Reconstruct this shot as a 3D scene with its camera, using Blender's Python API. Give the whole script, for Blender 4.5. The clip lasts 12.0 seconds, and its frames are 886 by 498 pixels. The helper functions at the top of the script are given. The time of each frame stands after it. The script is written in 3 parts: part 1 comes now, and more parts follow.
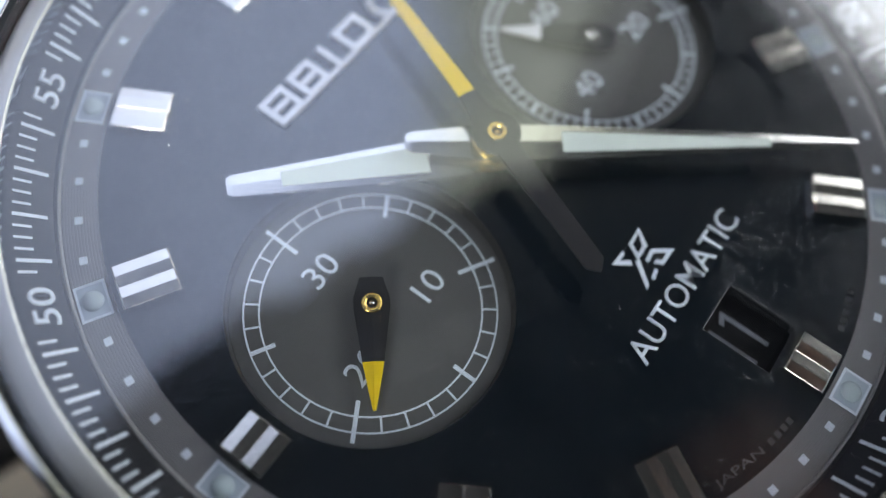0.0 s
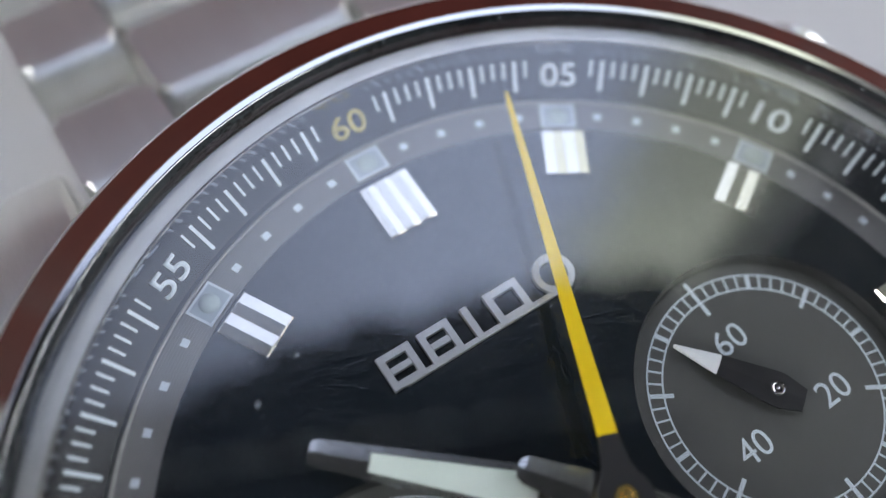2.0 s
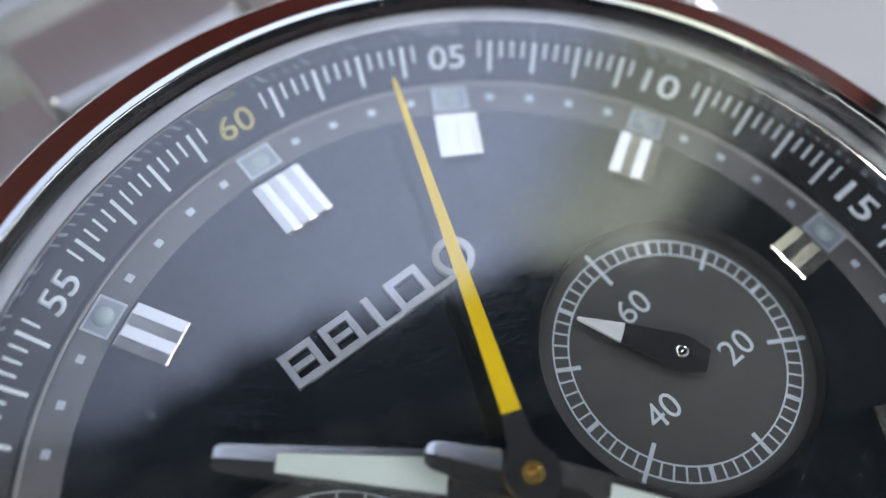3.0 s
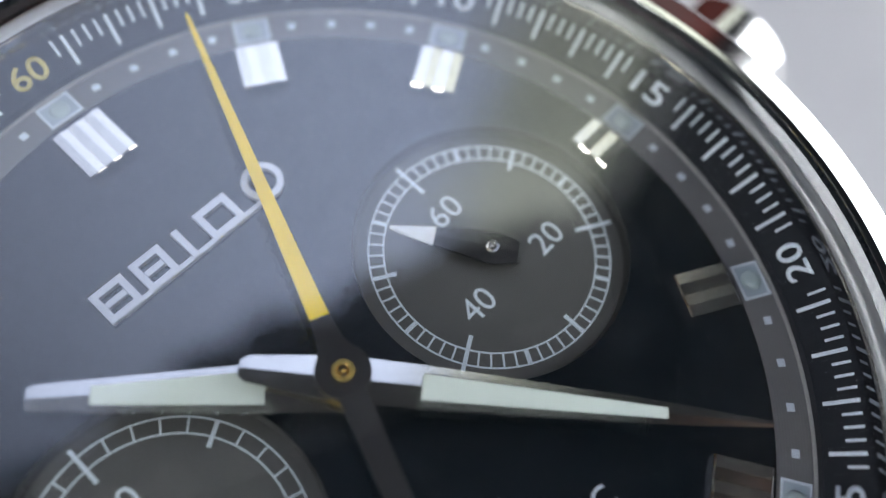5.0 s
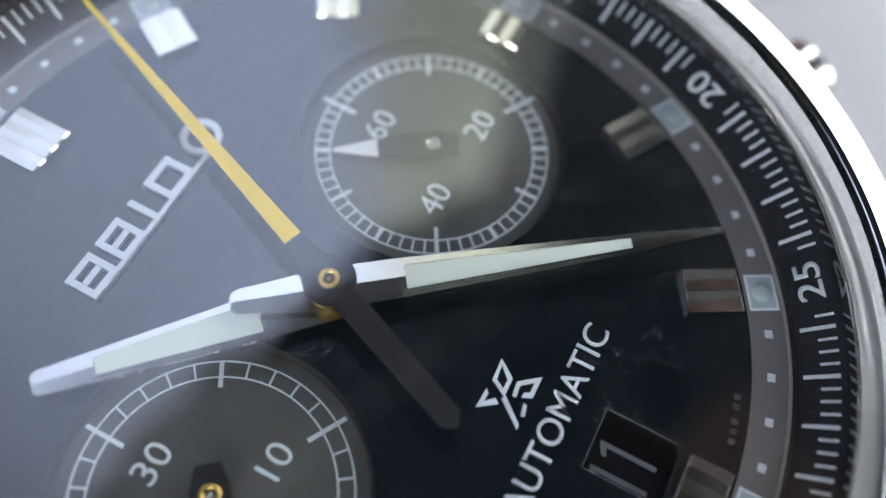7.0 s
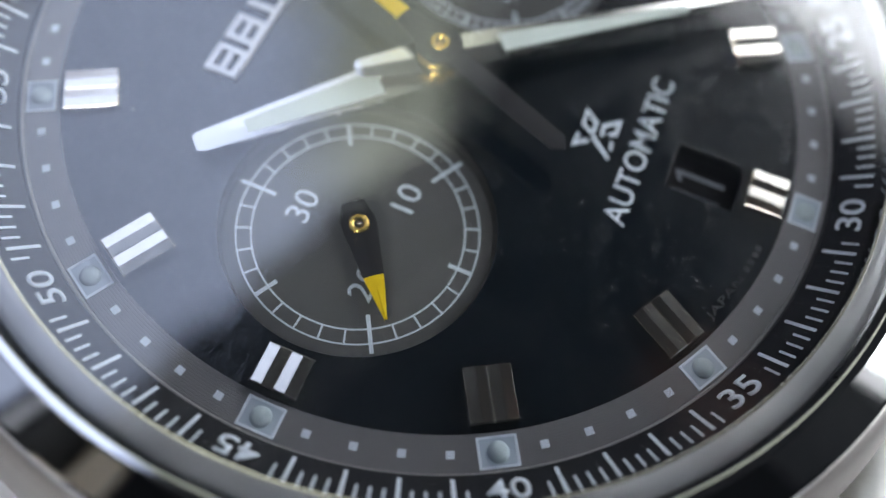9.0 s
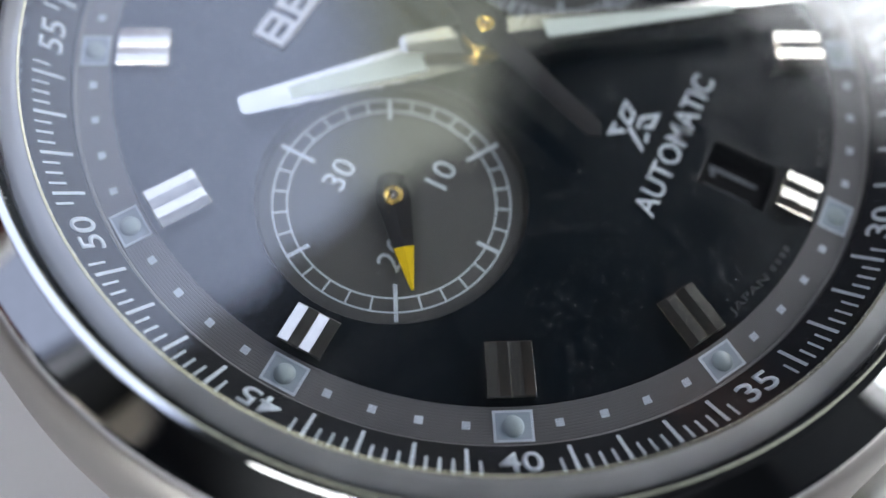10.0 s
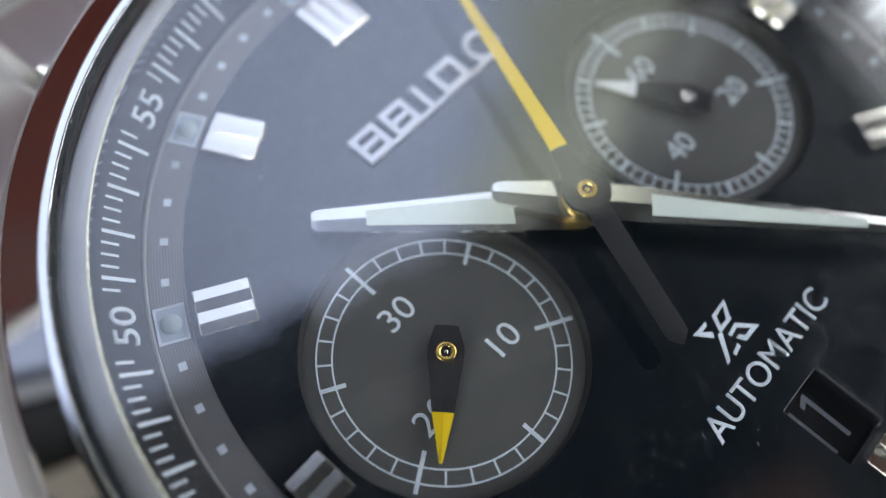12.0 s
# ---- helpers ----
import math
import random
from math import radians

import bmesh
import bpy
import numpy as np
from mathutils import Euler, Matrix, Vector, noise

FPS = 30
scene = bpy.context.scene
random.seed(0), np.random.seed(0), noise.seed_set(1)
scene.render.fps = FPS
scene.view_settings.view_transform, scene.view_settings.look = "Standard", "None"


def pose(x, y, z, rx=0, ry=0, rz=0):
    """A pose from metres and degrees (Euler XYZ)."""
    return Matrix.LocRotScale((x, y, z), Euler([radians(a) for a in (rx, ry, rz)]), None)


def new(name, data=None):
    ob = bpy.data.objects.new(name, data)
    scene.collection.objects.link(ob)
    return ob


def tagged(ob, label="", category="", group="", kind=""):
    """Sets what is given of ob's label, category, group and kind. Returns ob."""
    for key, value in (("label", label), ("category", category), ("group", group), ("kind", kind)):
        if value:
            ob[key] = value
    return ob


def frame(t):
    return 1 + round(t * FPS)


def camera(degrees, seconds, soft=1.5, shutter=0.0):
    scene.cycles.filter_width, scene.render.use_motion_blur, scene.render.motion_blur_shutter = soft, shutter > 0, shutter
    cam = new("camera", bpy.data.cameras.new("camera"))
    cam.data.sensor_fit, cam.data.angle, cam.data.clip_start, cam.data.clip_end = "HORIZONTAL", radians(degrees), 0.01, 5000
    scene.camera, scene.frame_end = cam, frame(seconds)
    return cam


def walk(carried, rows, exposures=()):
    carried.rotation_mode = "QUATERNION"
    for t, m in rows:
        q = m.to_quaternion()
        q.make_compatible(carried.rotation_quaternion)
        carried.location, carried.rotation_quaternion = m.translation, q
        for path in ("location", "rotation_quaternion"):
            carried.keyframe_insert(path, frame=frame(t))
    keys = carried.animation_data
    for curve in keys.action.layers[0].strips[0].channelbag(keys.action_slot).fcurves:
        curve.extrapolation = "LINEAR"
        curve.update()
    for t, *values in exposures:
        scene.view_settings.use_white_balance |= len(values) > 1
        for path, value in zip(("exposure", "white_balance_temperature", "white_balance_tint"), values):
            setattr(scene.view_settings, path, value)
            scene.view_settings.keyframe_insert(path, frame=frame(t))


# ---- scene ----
# The dial's plane lies DZ above the table; 12 o'clock is +y, lengths are in millimetres of the dial times MM.
MM = 0.00103
DZ = 11.6

cam = camera(54.96, 12.0, soft=1.3)
cam.data.dof.use_dof = True
cam.data.dof.focus_distance = 27.9 * MM
cam.data.dof.aperture_fstop = 22.0
ROWS = [
    (0.0, -14.947, -6.105, 26.749, 24.085, -4.179, -54.258),
    (0.5, -12.987, -7.047, 26.721, 24.136, -4.505, -47.044),
    (1.0, -9.938, -2.808, 26.304, 25.343, -4.408, -41.494),
    (1.5, -8.411, -1.785, 26.334, 25.346, -4.440, -37.851),
    (2.0, -8.150, 0.282, 26.526, 26.047, -3.663, -33.539),
    (2.5, -8.129, 0.359, 26.698, 25.596, -3.605, -33.883),
    (3.0, -6.513, -1.018, 26.411, 25.973, -4.027, -39.086),
    (3.5, -5.120, -2.021, 26.468, 25.816, -4.016, -42.116),
    (3.7, -4.715, -4.540, 26.520, 25.345, -4.130, -43.349),
    (5.3, -5.182, -6.056, 26.330, 25.420, -4.942, -47.767),
    (5.5, -5.592, -6.336, 26.449, 25.769, -4.487, -48.632),
    (6.0, -6.027, -6.316, 26.440, 25.502, -4.390, -53.772),
    (6.5, -6.907, -6.480, 26.267, 25.662, -4.381, -58.142),
    (6.7, -7.673, -6.931, 26.139, 26.142, -3.674, -59.900),
    (8.3, -13.668, -5.607, 26.585, 24.488, -4.429, -69.061),
    (8.5, -15.304, -5.900, 26.651, 24.603, -4.132, -68.283),
    (9.0, -18.726, -5.799, 26.787, 24.207, -4.201, -67.472),
    (9.5, -19.321, -6.062, 26.883, 23.984, -4.344, -66.383),
    (10.0, -19.695, -6.124, 26.899, 23.921, -4.267, -62.897),
    (10.5, -19.932, -6.161, 26.953, 24.081, -4.048, -58.225),
    (11.0, -20.267, -6.135, 27.030, 23.787, -3.714, -56.663),
    (11.5, -17.981, -4.430, 26.932, 24.467, -3.681, -53.469),
    (12.0, -14.902, -4.425, 26.782, 25.010, -3.711, -48.264),
]
walk(cam, [(t, pose(MM * x, MM * y, MM * (z + DZ), rx, ry, rz)) for t, x, y, z, rx, ry, rz in ROWS])

# ---- light: overcast daylight through the room's windows ----
SKY = (0.61, 0.715, 1.0)
SKY_GLOW, SIDE_GLOW, TREE_GLOW = 1.33, 4.2, 1.02
world = bpy.data.worlds.new("world")
world.use_nodes = True
scene.world = world
sky = world.node_tree.nodes.new("ShaderNodeTexSky")
sky.sky_type, sky.sun_disc = "NISHITA", False
sky.sun_elevation, sky.sun_rotation = radians(40), radians(20)
world.node_tree.nodes["Background"].inputs["Strength"].default_value = 0.08
world.node_tree.links.new(sky.outputs["Color"], world.node_tree.nodes["Background"].inputs["Color"])
scene.view_settings.exposure = 0.62


# ---- materials ----
def node_material(name):
    m = bpy.data.materials.new(name)
    m.use_nodes = True
    return m, m.node_tree.nodes, m.node_tree.links, m.node_tree.nodes["Principled BSDF"]


def surface(name, colour, rough=0.5, metal=0.0, vary=0.12, scale=1500.0, bump=0.0, bump_scale=6000.0, coat=0.0,
            stretch=(1, 1, 1), detail=4.0, distance=0.00003, spec=0.5):
    """A surface with variation at two scales, and fine relief."""
    m, n, l, b = node_material(name)
    at = n.new("ShaderNodeTexCoord")
    grid = n.new("ShaderNodeMapping")
    grid.inputs["Scale"].default_value = stretch
    l.new(at.outputs["Object"], grid.inputs["Vector"])
    grain, cloud = n.new("ShaderNodeTexNoise"), n.new("ShaderNodeTexNoise")
    for tex, s in ((grain, scale * 4), (cloud, scale * 0.3)):
        tex.inputs["Scale"].default_value, tex.inputs["Detail"].default_value = s, detail
        l.new(grid.outputs["Vector"], tex.inputs["Vector"])
    mixed = n.new("ShaderNodeMath")
    mixed.operation = "ADD"
    l.new(grain.outputs["Fac"], mixed.inputs[0])
    l.new(cloud.outputs["Fac"], mixed.inputs[1])
    ramp = n.new("ShaderNodeMapRange")
    ramp.inputs["From Min"].default_value, ramp.inputs["From Max"].default_value = 0.6, 1.4
    ramp.inputs["To Min"].default_value, ramp.inputs["To Max"].default_value = 1 - vary, 1 + vary
    l.new(mixed.outputs[0], ramp.inputs["Value"])
    tint = n.new("ShaderNodeVectorMath")
    tint.operation = "SCALE"
    tint.inputs[0].default_value = colour
    l.new(ramp.outputs["Result"], tint.inputs["Scale"])
    l.new(tint.outputs["Vector"], b.inputs["Base Color"])
    gloss = n.new("ShaderNodeMath")
    gloss.operation = "MULTIPLY"
    gloss.inputs[1].default_value = rough
    l.new(ramp.outputs["Result"], gloss.inputs[0])
    l.new(gloss.outputs[0], b.inputs["Roughness"])
    b.inputs["Metallic"].default_value = metal
    b.inputs["Coat Weight"].default_value = coat
    b.inputs["Coat Roughness"].default_value = 0.08
    b.inputs["Specular IOR Level"].default_value = spec
    if bump:
        relief, push = n.new("ShaderNodeTexNoise"), n.new("ShaderNodeBump")
        relief.inputs["Scale"].default_value, relief.inputs["Detail"].default_value = bump_scale, 5.0
        l.new(grid.outputs["Vector"], relief.inputs["Vector"])
        push.inputs["Strength"].default_value, push.inputs["Distance"].default_value = bump, distance
        l.new(relief.outputs["Fac"], push.inputs["Height"])
        l.new(push.outputs["Normal"], b.inputs["Normal"])
    return m


def lacquer(name, spec, rough):
    """Black dial like crumpled paper under lacquer: short creases that run every way, over soft dents."""
    m, n, l, b = node_material(name)
    at = n.new("ShaderNodeTexCoord")

    def tex(scale, detail, kind="FBM", distort=0.0, of=None):
        t = n.new("ShaderNodeTexNoise")
        t.noise_type = kind
        t.inputs["Scale"].default_value, t.inputs["Detail"].default_value, t.inputs["Distortion"].default_value = scale, detail, distort
        l.new(of or at.outputs["Object"], t.inputs["Vector"])
        return t.outputs["Fac"]

    def mixed(kind, a, c):
        q = n.new("ShaderNodeMath")
        q.operation = kind
        for socket, v in zip(q.inputs, (a, c)):
            if isinstance(v, float):
                socket.default_value = v
            else:
                l.new(v, socket)
        return q.outputs[0]

    def crease(way, long, wide, lo, hi):
        grid = n.new("ShaderNodeMapping")
        grid.vector_type = "TEXTURE"
        grid.inputs["Rotation"].default_value = (0, 0, radians(way))
        grid.inputs["Scale"].default_value = (long, wide, long)
        l.new(at.outputs["Object"], grid.inputs["Vector"])
        span = n.new("ShaderNodeMapRange")
        span.interpolation_type = "SMOOTHSTEP"
        span.inputs["From Min"].default_value, span.inputs["From Max"].default_value = lo, hi
        l.new(tex(1.0, 0.6, "FBM", 0.8, grid.outputs["Vector"]), span.inputs["Value"])
        return span.outputs["Result"]

    total = crease(18, 0.00052, 0.00017, 0.54, 0.72)
    for way, k in ((74, 1.0), (131, 1.15), (163, 0.9)):
        total = mixed("MAXIMUM", total, crease(way, 0.00052 * k, 0.00017 * k, 0.55, 0.73))
    total = mixed("MULTIPLY", total, mixed("POWER", tex(500.0, 2.0), 1.5))
    total = mixed("ADD", total, mixed("MULTIPLY", tex(2600.0, 3.0, "FBM", 0.9), 0.4))
    push = n.new("ShaderNodeBump")
    push.inputs["Strength"].default_value, push.inputs["Distance"].default_value = CREASE, 0.000025
    l.new(total, push.inputs["Height"])
    l.new(push.outputs["Normal"], b.inputs["Normal"])
    skin = n.new("ShaderNodeBump")
    skin.inputs["Strength"].default_value, skin.inputs["Distance"].default_value = CREASE, 0.000009
    l.new(total, skin.inputs["Height"])
    l.new(skin.outputs["Normal"], b.inputs["Coat Normal"])
    b.inputs["Coat Weight"].default_value, b.inputs["Coat Roughness"].default_value = 0.75, 0.06
    tone = n.new("ShaderNodeMapRange")
    tone.inputs["To Min"].default_value, tone.inputs["To Max"].default_value = 0.0045, 0.0085
    l.new(tex(900.0, 3.0), tone.inputs["Value"])
    tint = n.new("ShaderNodeVectorMath")
    tint.operation = "SCALE"
    tint.inputs[0].default_value = (0.36, 0.74, 1.15)
    l.new(tone.outputs["Result"], tint.inputs["Scale"])
    l.new(tint.outputs["Vector"], b.inputs["Base Color"])
    b.inputs["Roughness"].default_value = rough
    b.inputs["Specular IOR Level"].default_value = spec
    return m


def sapphire(name, mirror):
    """Clear crystal: it lets everything through but the share that its two faces mirror, more at a glancing angle."""
    m, n, l, b = node_material(name)
    n.remove(b)
    clear, gloss, mix, facing = (n.new("ShaderNode" + k) for k in ("BsdfTransparent", "BsdfGlossy", "MixShader", "LayerWeight"))
    gloss.inputs["Roughness"].default_value = 0.0
    facing.inputs["Blend"].default_value = 0.5
    steep, share = n.new("ShaderNodeMath"), n.new("ShaderNodeMath")
    steep.operation, share.operation = "POWER", "MULTIPLY_ADD"
    steep.inputs[1].default_value = 5.0
    share.inputs[1].default_value, share.inputs[2].default_value = 1 - mirror, mirror
    l.new(facing.outputs["Facing"], steep.inputs[0])
    l.new(steep.outputs[0], share.inputs[0])
    l.new(share.outputs[0], mix.inputs["Fac"])
    l.new(clear.outputs["BSDF"], mix.inputs[1])
    l.new(gloss.outputs["BSDF"], mix.inputs[2])
    l.new(mix.outputs["Shader"], n["Material Output"].inputs["Surface"])
    return m


def glow(name, colour, strength, vary=0.0, scale=3.0):
    """Daylight seen beyond a window."""
    m, n, l, b = node_material(name)
    n.remove(b)
    e = n.new("ShaderNodeEmission")
    e.inputs["Strength"].default_value = strength
    at, tex, ramp = n.new("ShaderNodeTexCoord"), n.new("ShaderNodeTexNoise"), n.new("ShaderNodeValToRGB")
    tex.inputs["Scale"].default_value = scale
    l.new(at.outputs["Object"], tex.inputs["Vector"])
    l.new(tex.outputs["Fac"], ramp.inputs["Fac"])
    ramp.color_ramp.elements[0].position, ramp.color_ramp.elements[1].position = 0.3, 0.7
    ramp.color_ramp.elements[0].color = (*(c * (1 - vary) for c in colour), 1)
    ramp.color_ramp.elements[1].color = (*(min(1, c * (1 + vary)) for c in colour), 1)
    l.new(ramp.outputs["Color"], e.inputs["Color"])
    l.new(e.outputs["Emission"], n["Material Output"].inputs["Surface"])
    return m


def sky_and_trees(name, edge, soft):
    """Hazy view outside: overcast sky that passes softly into olive trees along x."""
    m, n, l, b = node_material(name)
    n.remove(b)
    at, axes, tex = n.new("ShaderNodeTexCoord"), n.new("ShaderNodeSeparateXYZ"), n.new("ShaderNodeTexNoise")
    l.new(at.outputs["Object"], axes.inputs["Vector"])
    l.new(at.outputs["Object"], tex.inputs["Vector"])
    tex.inputs["Scale"].default_value, tex.inputs["Detail"].default_value = 5.0, 3.0
    wobble, span, mix, e = n.new("ShaderNodeMath"), n.new("ShaderNodeMapRange"), n.new("ShaderNodeMix"), n.new("ShaderNodeEmission")
    wobble.operation = "MULTIPLY_ADD"
    wobble.inputs[1].default_value = 0.3
    l.new(tex.outputs["Fac"], wobble.inputs[0])
    l.new(axes.outputs["X"], wobble.inputs[2])
    span.interpolation_type = "SMOOTHSTEP"
    span.inputs["From Min"].default_value, span.inputs["From Max"].default_value = edge + 0.15 - soft, edge + 0.15 + soft
    l.new(wobble.outputs[0], span.inputs["Value"])
    cloud = n.new("ShaderNodeMapRange")   # the overcast is duller towards the far end
    cloud.interpolation_type = "SMOOTHSTEP"
    for key, value in (("From Min", -0.9), ("From Max", 0.45), ("To Min", 0.3), ("To Max", 1.0)):
        cloud.inputs[key].default_value = value
    l.new(axes.outputs["X"], cloud.inputs["Value"])
    l.new(cloud.outputs["Result"], e.inputs["Strength"])
    # more light comes through the trees towards their tops
    height, leaves = n.new("ShaderNodeMapRange"), n.new("ShaderNodeVectorMath")
    height.interpolation_type = "SMOOTHSTEP"
    for key, value in (("From Min", 1.34), ("From Max", 1.7), ("To Min", 1.0), ("To Max", 1.35)):
        height.inputs[key].default_value = value
    l.new(axes.outputs["Z"], height.inputs["Value"])
    leaves.operation = "SCALE"
    leaves.inputs[0].default_value = tuple(c * TREE_GLOW for c in (0.59, 0.64, 0.55))
    l.new(height.outputs["Result"], leaves.inputs["Scale"])
    mix.data_type = "RGBA"
    for socket in mix.inputs:
        if socket.identifier == "A_Color":
            socket.default_value = (*(c * SKY_GLOW for c in SKY), 1)
        if socket.identifier == "B_Color":
            l.new(leaves.outputs["Vector"], socket)
        if socket.identifier == "Factor_Float":
            l.new(span.outputs["Result"], socket)
    for socket in mix.outputs:
        if socket.identifier == "Result_Color":
            l.new(socket, e.inputs["Color"])
    l.new(e.outputs["Emission"], n["Material Output"].inputs["Surface"])
    return m


CREASE = 1.0
DIAL = lacquer("dial_lacquer", 0.24, 0.19)
SUBDIAL = surface("subdial_grey", (0.082, 0.083, 0.078), 0.42, vary=0.1, scale=900, spec=0.5)
GLOSS = surface("black_chrome", (0.26, 0.26, 0.28), 0.06, metal=1.0, vary=0.1, scale=900)
RECESS = surface("recess_grey", (0.02, 0.02, 0.019), 0.45, vary=0.1, scale=900)
RING = surface("ring_grey", (0.17, 0.167, 0.17), 0.4, metal=0.2, vary=0.1, scale=700)
RIM_GREY = surface("rim_grey", (0.3, 0.295, 0.29), 0.5, metal=0.1, vary=0.1, scale=700)
SLOPE = surface("black_slope", (0.012, 0.0135, 0.017), 0.4, vary=0.2, scale=900, bump=0.15, bump_scale=9000, spec=0.2)
PRINT = surface("white_print", (0.68, 0.75, 0.82), 0.55, vary=0.06, scale=2500)
PRINT_FAINT = surface("faint_print", (0.033, 0.035, 0.038), 0.6, vary=0.2, scale=4000)
PRINT_YELLOW = surface("yellow_print", (0.5, 0.42, 0.13), 0.55, vary=0.08, scale=2500)
YELLOW = surface("yellow_paint", (0.8, 0.56, 0.006), 0.4, vary=0.06, scale=1800, bump=0.12, bump_scale=7000, spec=0.3)
BLACK = surface("black_paint", (0.02, 0.02, 0.022), 0.45, vary=0.2, scale=1500, bump=0.15, bump_scale=8000, spec=0.25)
WHITE = surface("white_paint", (0.8, 0.82, 0.84), 0.42, vary=0.05, scale=2000)
STEEL = surface("polished_steel", (0.8, 0.79, 0.78), 0.035, metal=1.0, vary=0.05, scale=400)
MARKER = surface("polished_marker", (0.97, 0.92, 0.83), 0.14, metal=1.0, vary=0.04, scale=900, bump=0.03, bump_scale=2500)
SATIN = surface("satin_steel", (0.85, 0.845, 0.81), 0.42, metal=1.0, vary=0.05, scale=500, stretch=(12, 1, 1), bump=0.06, bump_scale=3000)
CASE = surface("brushed_case", (0.37, 0.35, 0.33), 0.42, metal=1.0, vary=0.1, scale=500, stretch=(1, 1, 10), bump=0.12, bump_scale=3000)
HAND = surface("silver_hand", (0.86, 0.835, 0.79), 0.13, metal=1.0, vary=0.05, scale=1500, bump=0.05, bump_scale=9000)
LETTER = surface("silver_letter", (0.74, 0.725, 0.7), 0.3, metal=0.9, vary=0.05, scale=2500, bump=0.05, bump_scale=12000)
BRASS = surface("gold_pin", (1.0, 0.7, 0.22), 0.25, metal=1.0, vary=0.1, scale=2500)
LUME = surface("lume", (0.68, 0.76, 0.7), 0.6, vary=0.05, scale=1500, bump=0.2, bump_scale=14000)
PIP = surface("lume_pip", (0.42, 0.5, 0.52), 0.45, vary=0.06, scale=2500, coat=0.3)
INDEX = surface("index_print", (0.4, 0.47, 0.55), 0.5, vary=0.1, scale=2500)
GASKET = surface("black_gasket", (0.007, 0.009, 0.011), 0.3, vary=0.3, scale=1500, bump=0.12, bump_scale=5000, spec=0.22)
DATE_PRINT = surface("date_print", (0.16, 0.175, 0.2), 0.6, vary=0.1, scale=2500)
RIM = surface("date_rim_black", (0.008, 0.009, 0.01), 0.2, vary=0.2, scale=1500, spec=0.4)
DATE = surface("date_disc_black", (0.004, 0.004, 0.005), 0.5, vary=0.2, scale=1500, spec=0.08)
CRYSTAL = sapphire("sapphire", 0.1)
EDGE = surface("crystal_edge", (0.47, 0.47, 0.475), 0.2, metal=0.3, vary=0.25, scale=120, spec=0.8)
TABLE = surface("white_table", (0.6, 0.585, 0.6), 0.6, vary=0.04, scale=30, bump=0.2, bump_scale=900)
PANEL = surface("dark_wood_wall", (0.055, 0.011, 0.008), 0.6, vary=0.35, scale=6, stretch=(6, 6, 0.6), bump=0.3, bump_scale=40, distance=0.001, spec=0.1)
REFLECTOR_BROWN = surface("brown_reflector_wood", (0.11, 0.06, 0.042), 0.5, vary=0.25, scale=6, stretch=(6, 6, 0.6), bump=0.3, bump_scale=40, distance=0.001)
PLASTER = surface("charcoal_wall_paint", (0.011, 0.0125, 0.0155), 0.6, vary=0.2, scale=5, bump=0.2, bump_scale=80, distance=0.001, spec=0.2)
BLOCKER_CLOTH = surface("dark_blocker_cloth", (0.018, 0.02, 0.023), 0.85, vary=0.25, scale=60, bump=0.4, bump_scale=900, distance=0.0005, spec=0.2)
REFLECTOR_CLOTH = surface("beige_reflector_cloth", (0.74, 0.68, 0.58), 0.85, vary=0.08, scale=60, bump=0.4, bump_scale=900, distance=0.0005, spec=0.2)
CEILING = surface("dark_ceiling", (0.013, 0.015, 0.018), 0.7, vary=0.2, scale=3, bump=0.2, bump_scale=60, distance=0.001)
BOARDS = surface("floor_wood", (0.12, 0.06, 0.03), 0.45, vary=0.35, scale=5, stretch=(1, 8, 1), bump=0.3, bump_scale=40, distance=0.001)
FRAME = surface("window_frame_paint", (0.5, 0.5, 0.5), 0.4, vary=0.06, scale=20, bump=0.1, bump_scale=150, distance=0.0005)
GARDEN = sky_and_trees("sky_and_trees", 0.55, 0.1)
FAR_SKY = glow("grey_sky", (0.92, 0.96, 1.0), 10.5, 0.05)
SIDE_SKY = glow("bright_sky", (0.88, 0.925, 1.0), SIDE_GLOW, 0.03)


# ---- shaping helpers ----
def at(x, y, z=0.0):
    return Vector((x * MM, y * MM, (z + DZ) * MM))


def turn(minute, cx=0.0, cy=0.0, per=6.0):
    """The turn about the dial's middle, or a subdial's, to a minute."""
    return Matrix.Translation((cx * MM, cy * MM, 0)) @ Matrix.Rotation(-radians(per * minute), 4, "Z")


def mesh_of(name, bm, material, smooth=None):
    bmesh.ops.recalc_face_normals(bm, faces=bm.faces[:])
    me = bpy.data.meshes.new(name)
    bm.to_mesh(me)
    bm.free()
    me.materials.append(material)
    if smooth is not None:
        me.polygons.foreach_set("use_smooth", [True] * len(me.polygons))
        me.set_sharp_from_angle(angle=radians(smooth))
    return me


def place(name, me, parent=None, label="", matrix=None):
    ob = new(name, me)
    ob.parent = parent
    if matrix is not None:
        ob.matrix_basis = matrix
    return tagged(ob, label) if label else ob


def part(name, bm, material, parent, label="", smooth=None, matrix=None):
    return place(name, mesh_of(name, bm, material, smooth), parent, label, matrix)


def revolve(profile, steps=192, closed=False, axis=(0, 0)):
    bm = bmesh.new()
    rings = []
    for r, z in profile:
        rings.append([bm.verts.new(at(axis[0] + r * math.sin(2 * math.pi * i / steps), axis[1] + r * math.cos(2 * math.pi * i / steps), z))
                      for i in range(steps)])
    pairs = list(zip(rings, rings[1:])) + ([(rings[-1], rings[0])] if closed else [])
    for a, b in pairs:
        for i in range(steps):
            j = (i + 1) % steps
            bm.faces.new((a[i], a[j], b[j], b[i]))
    return bm


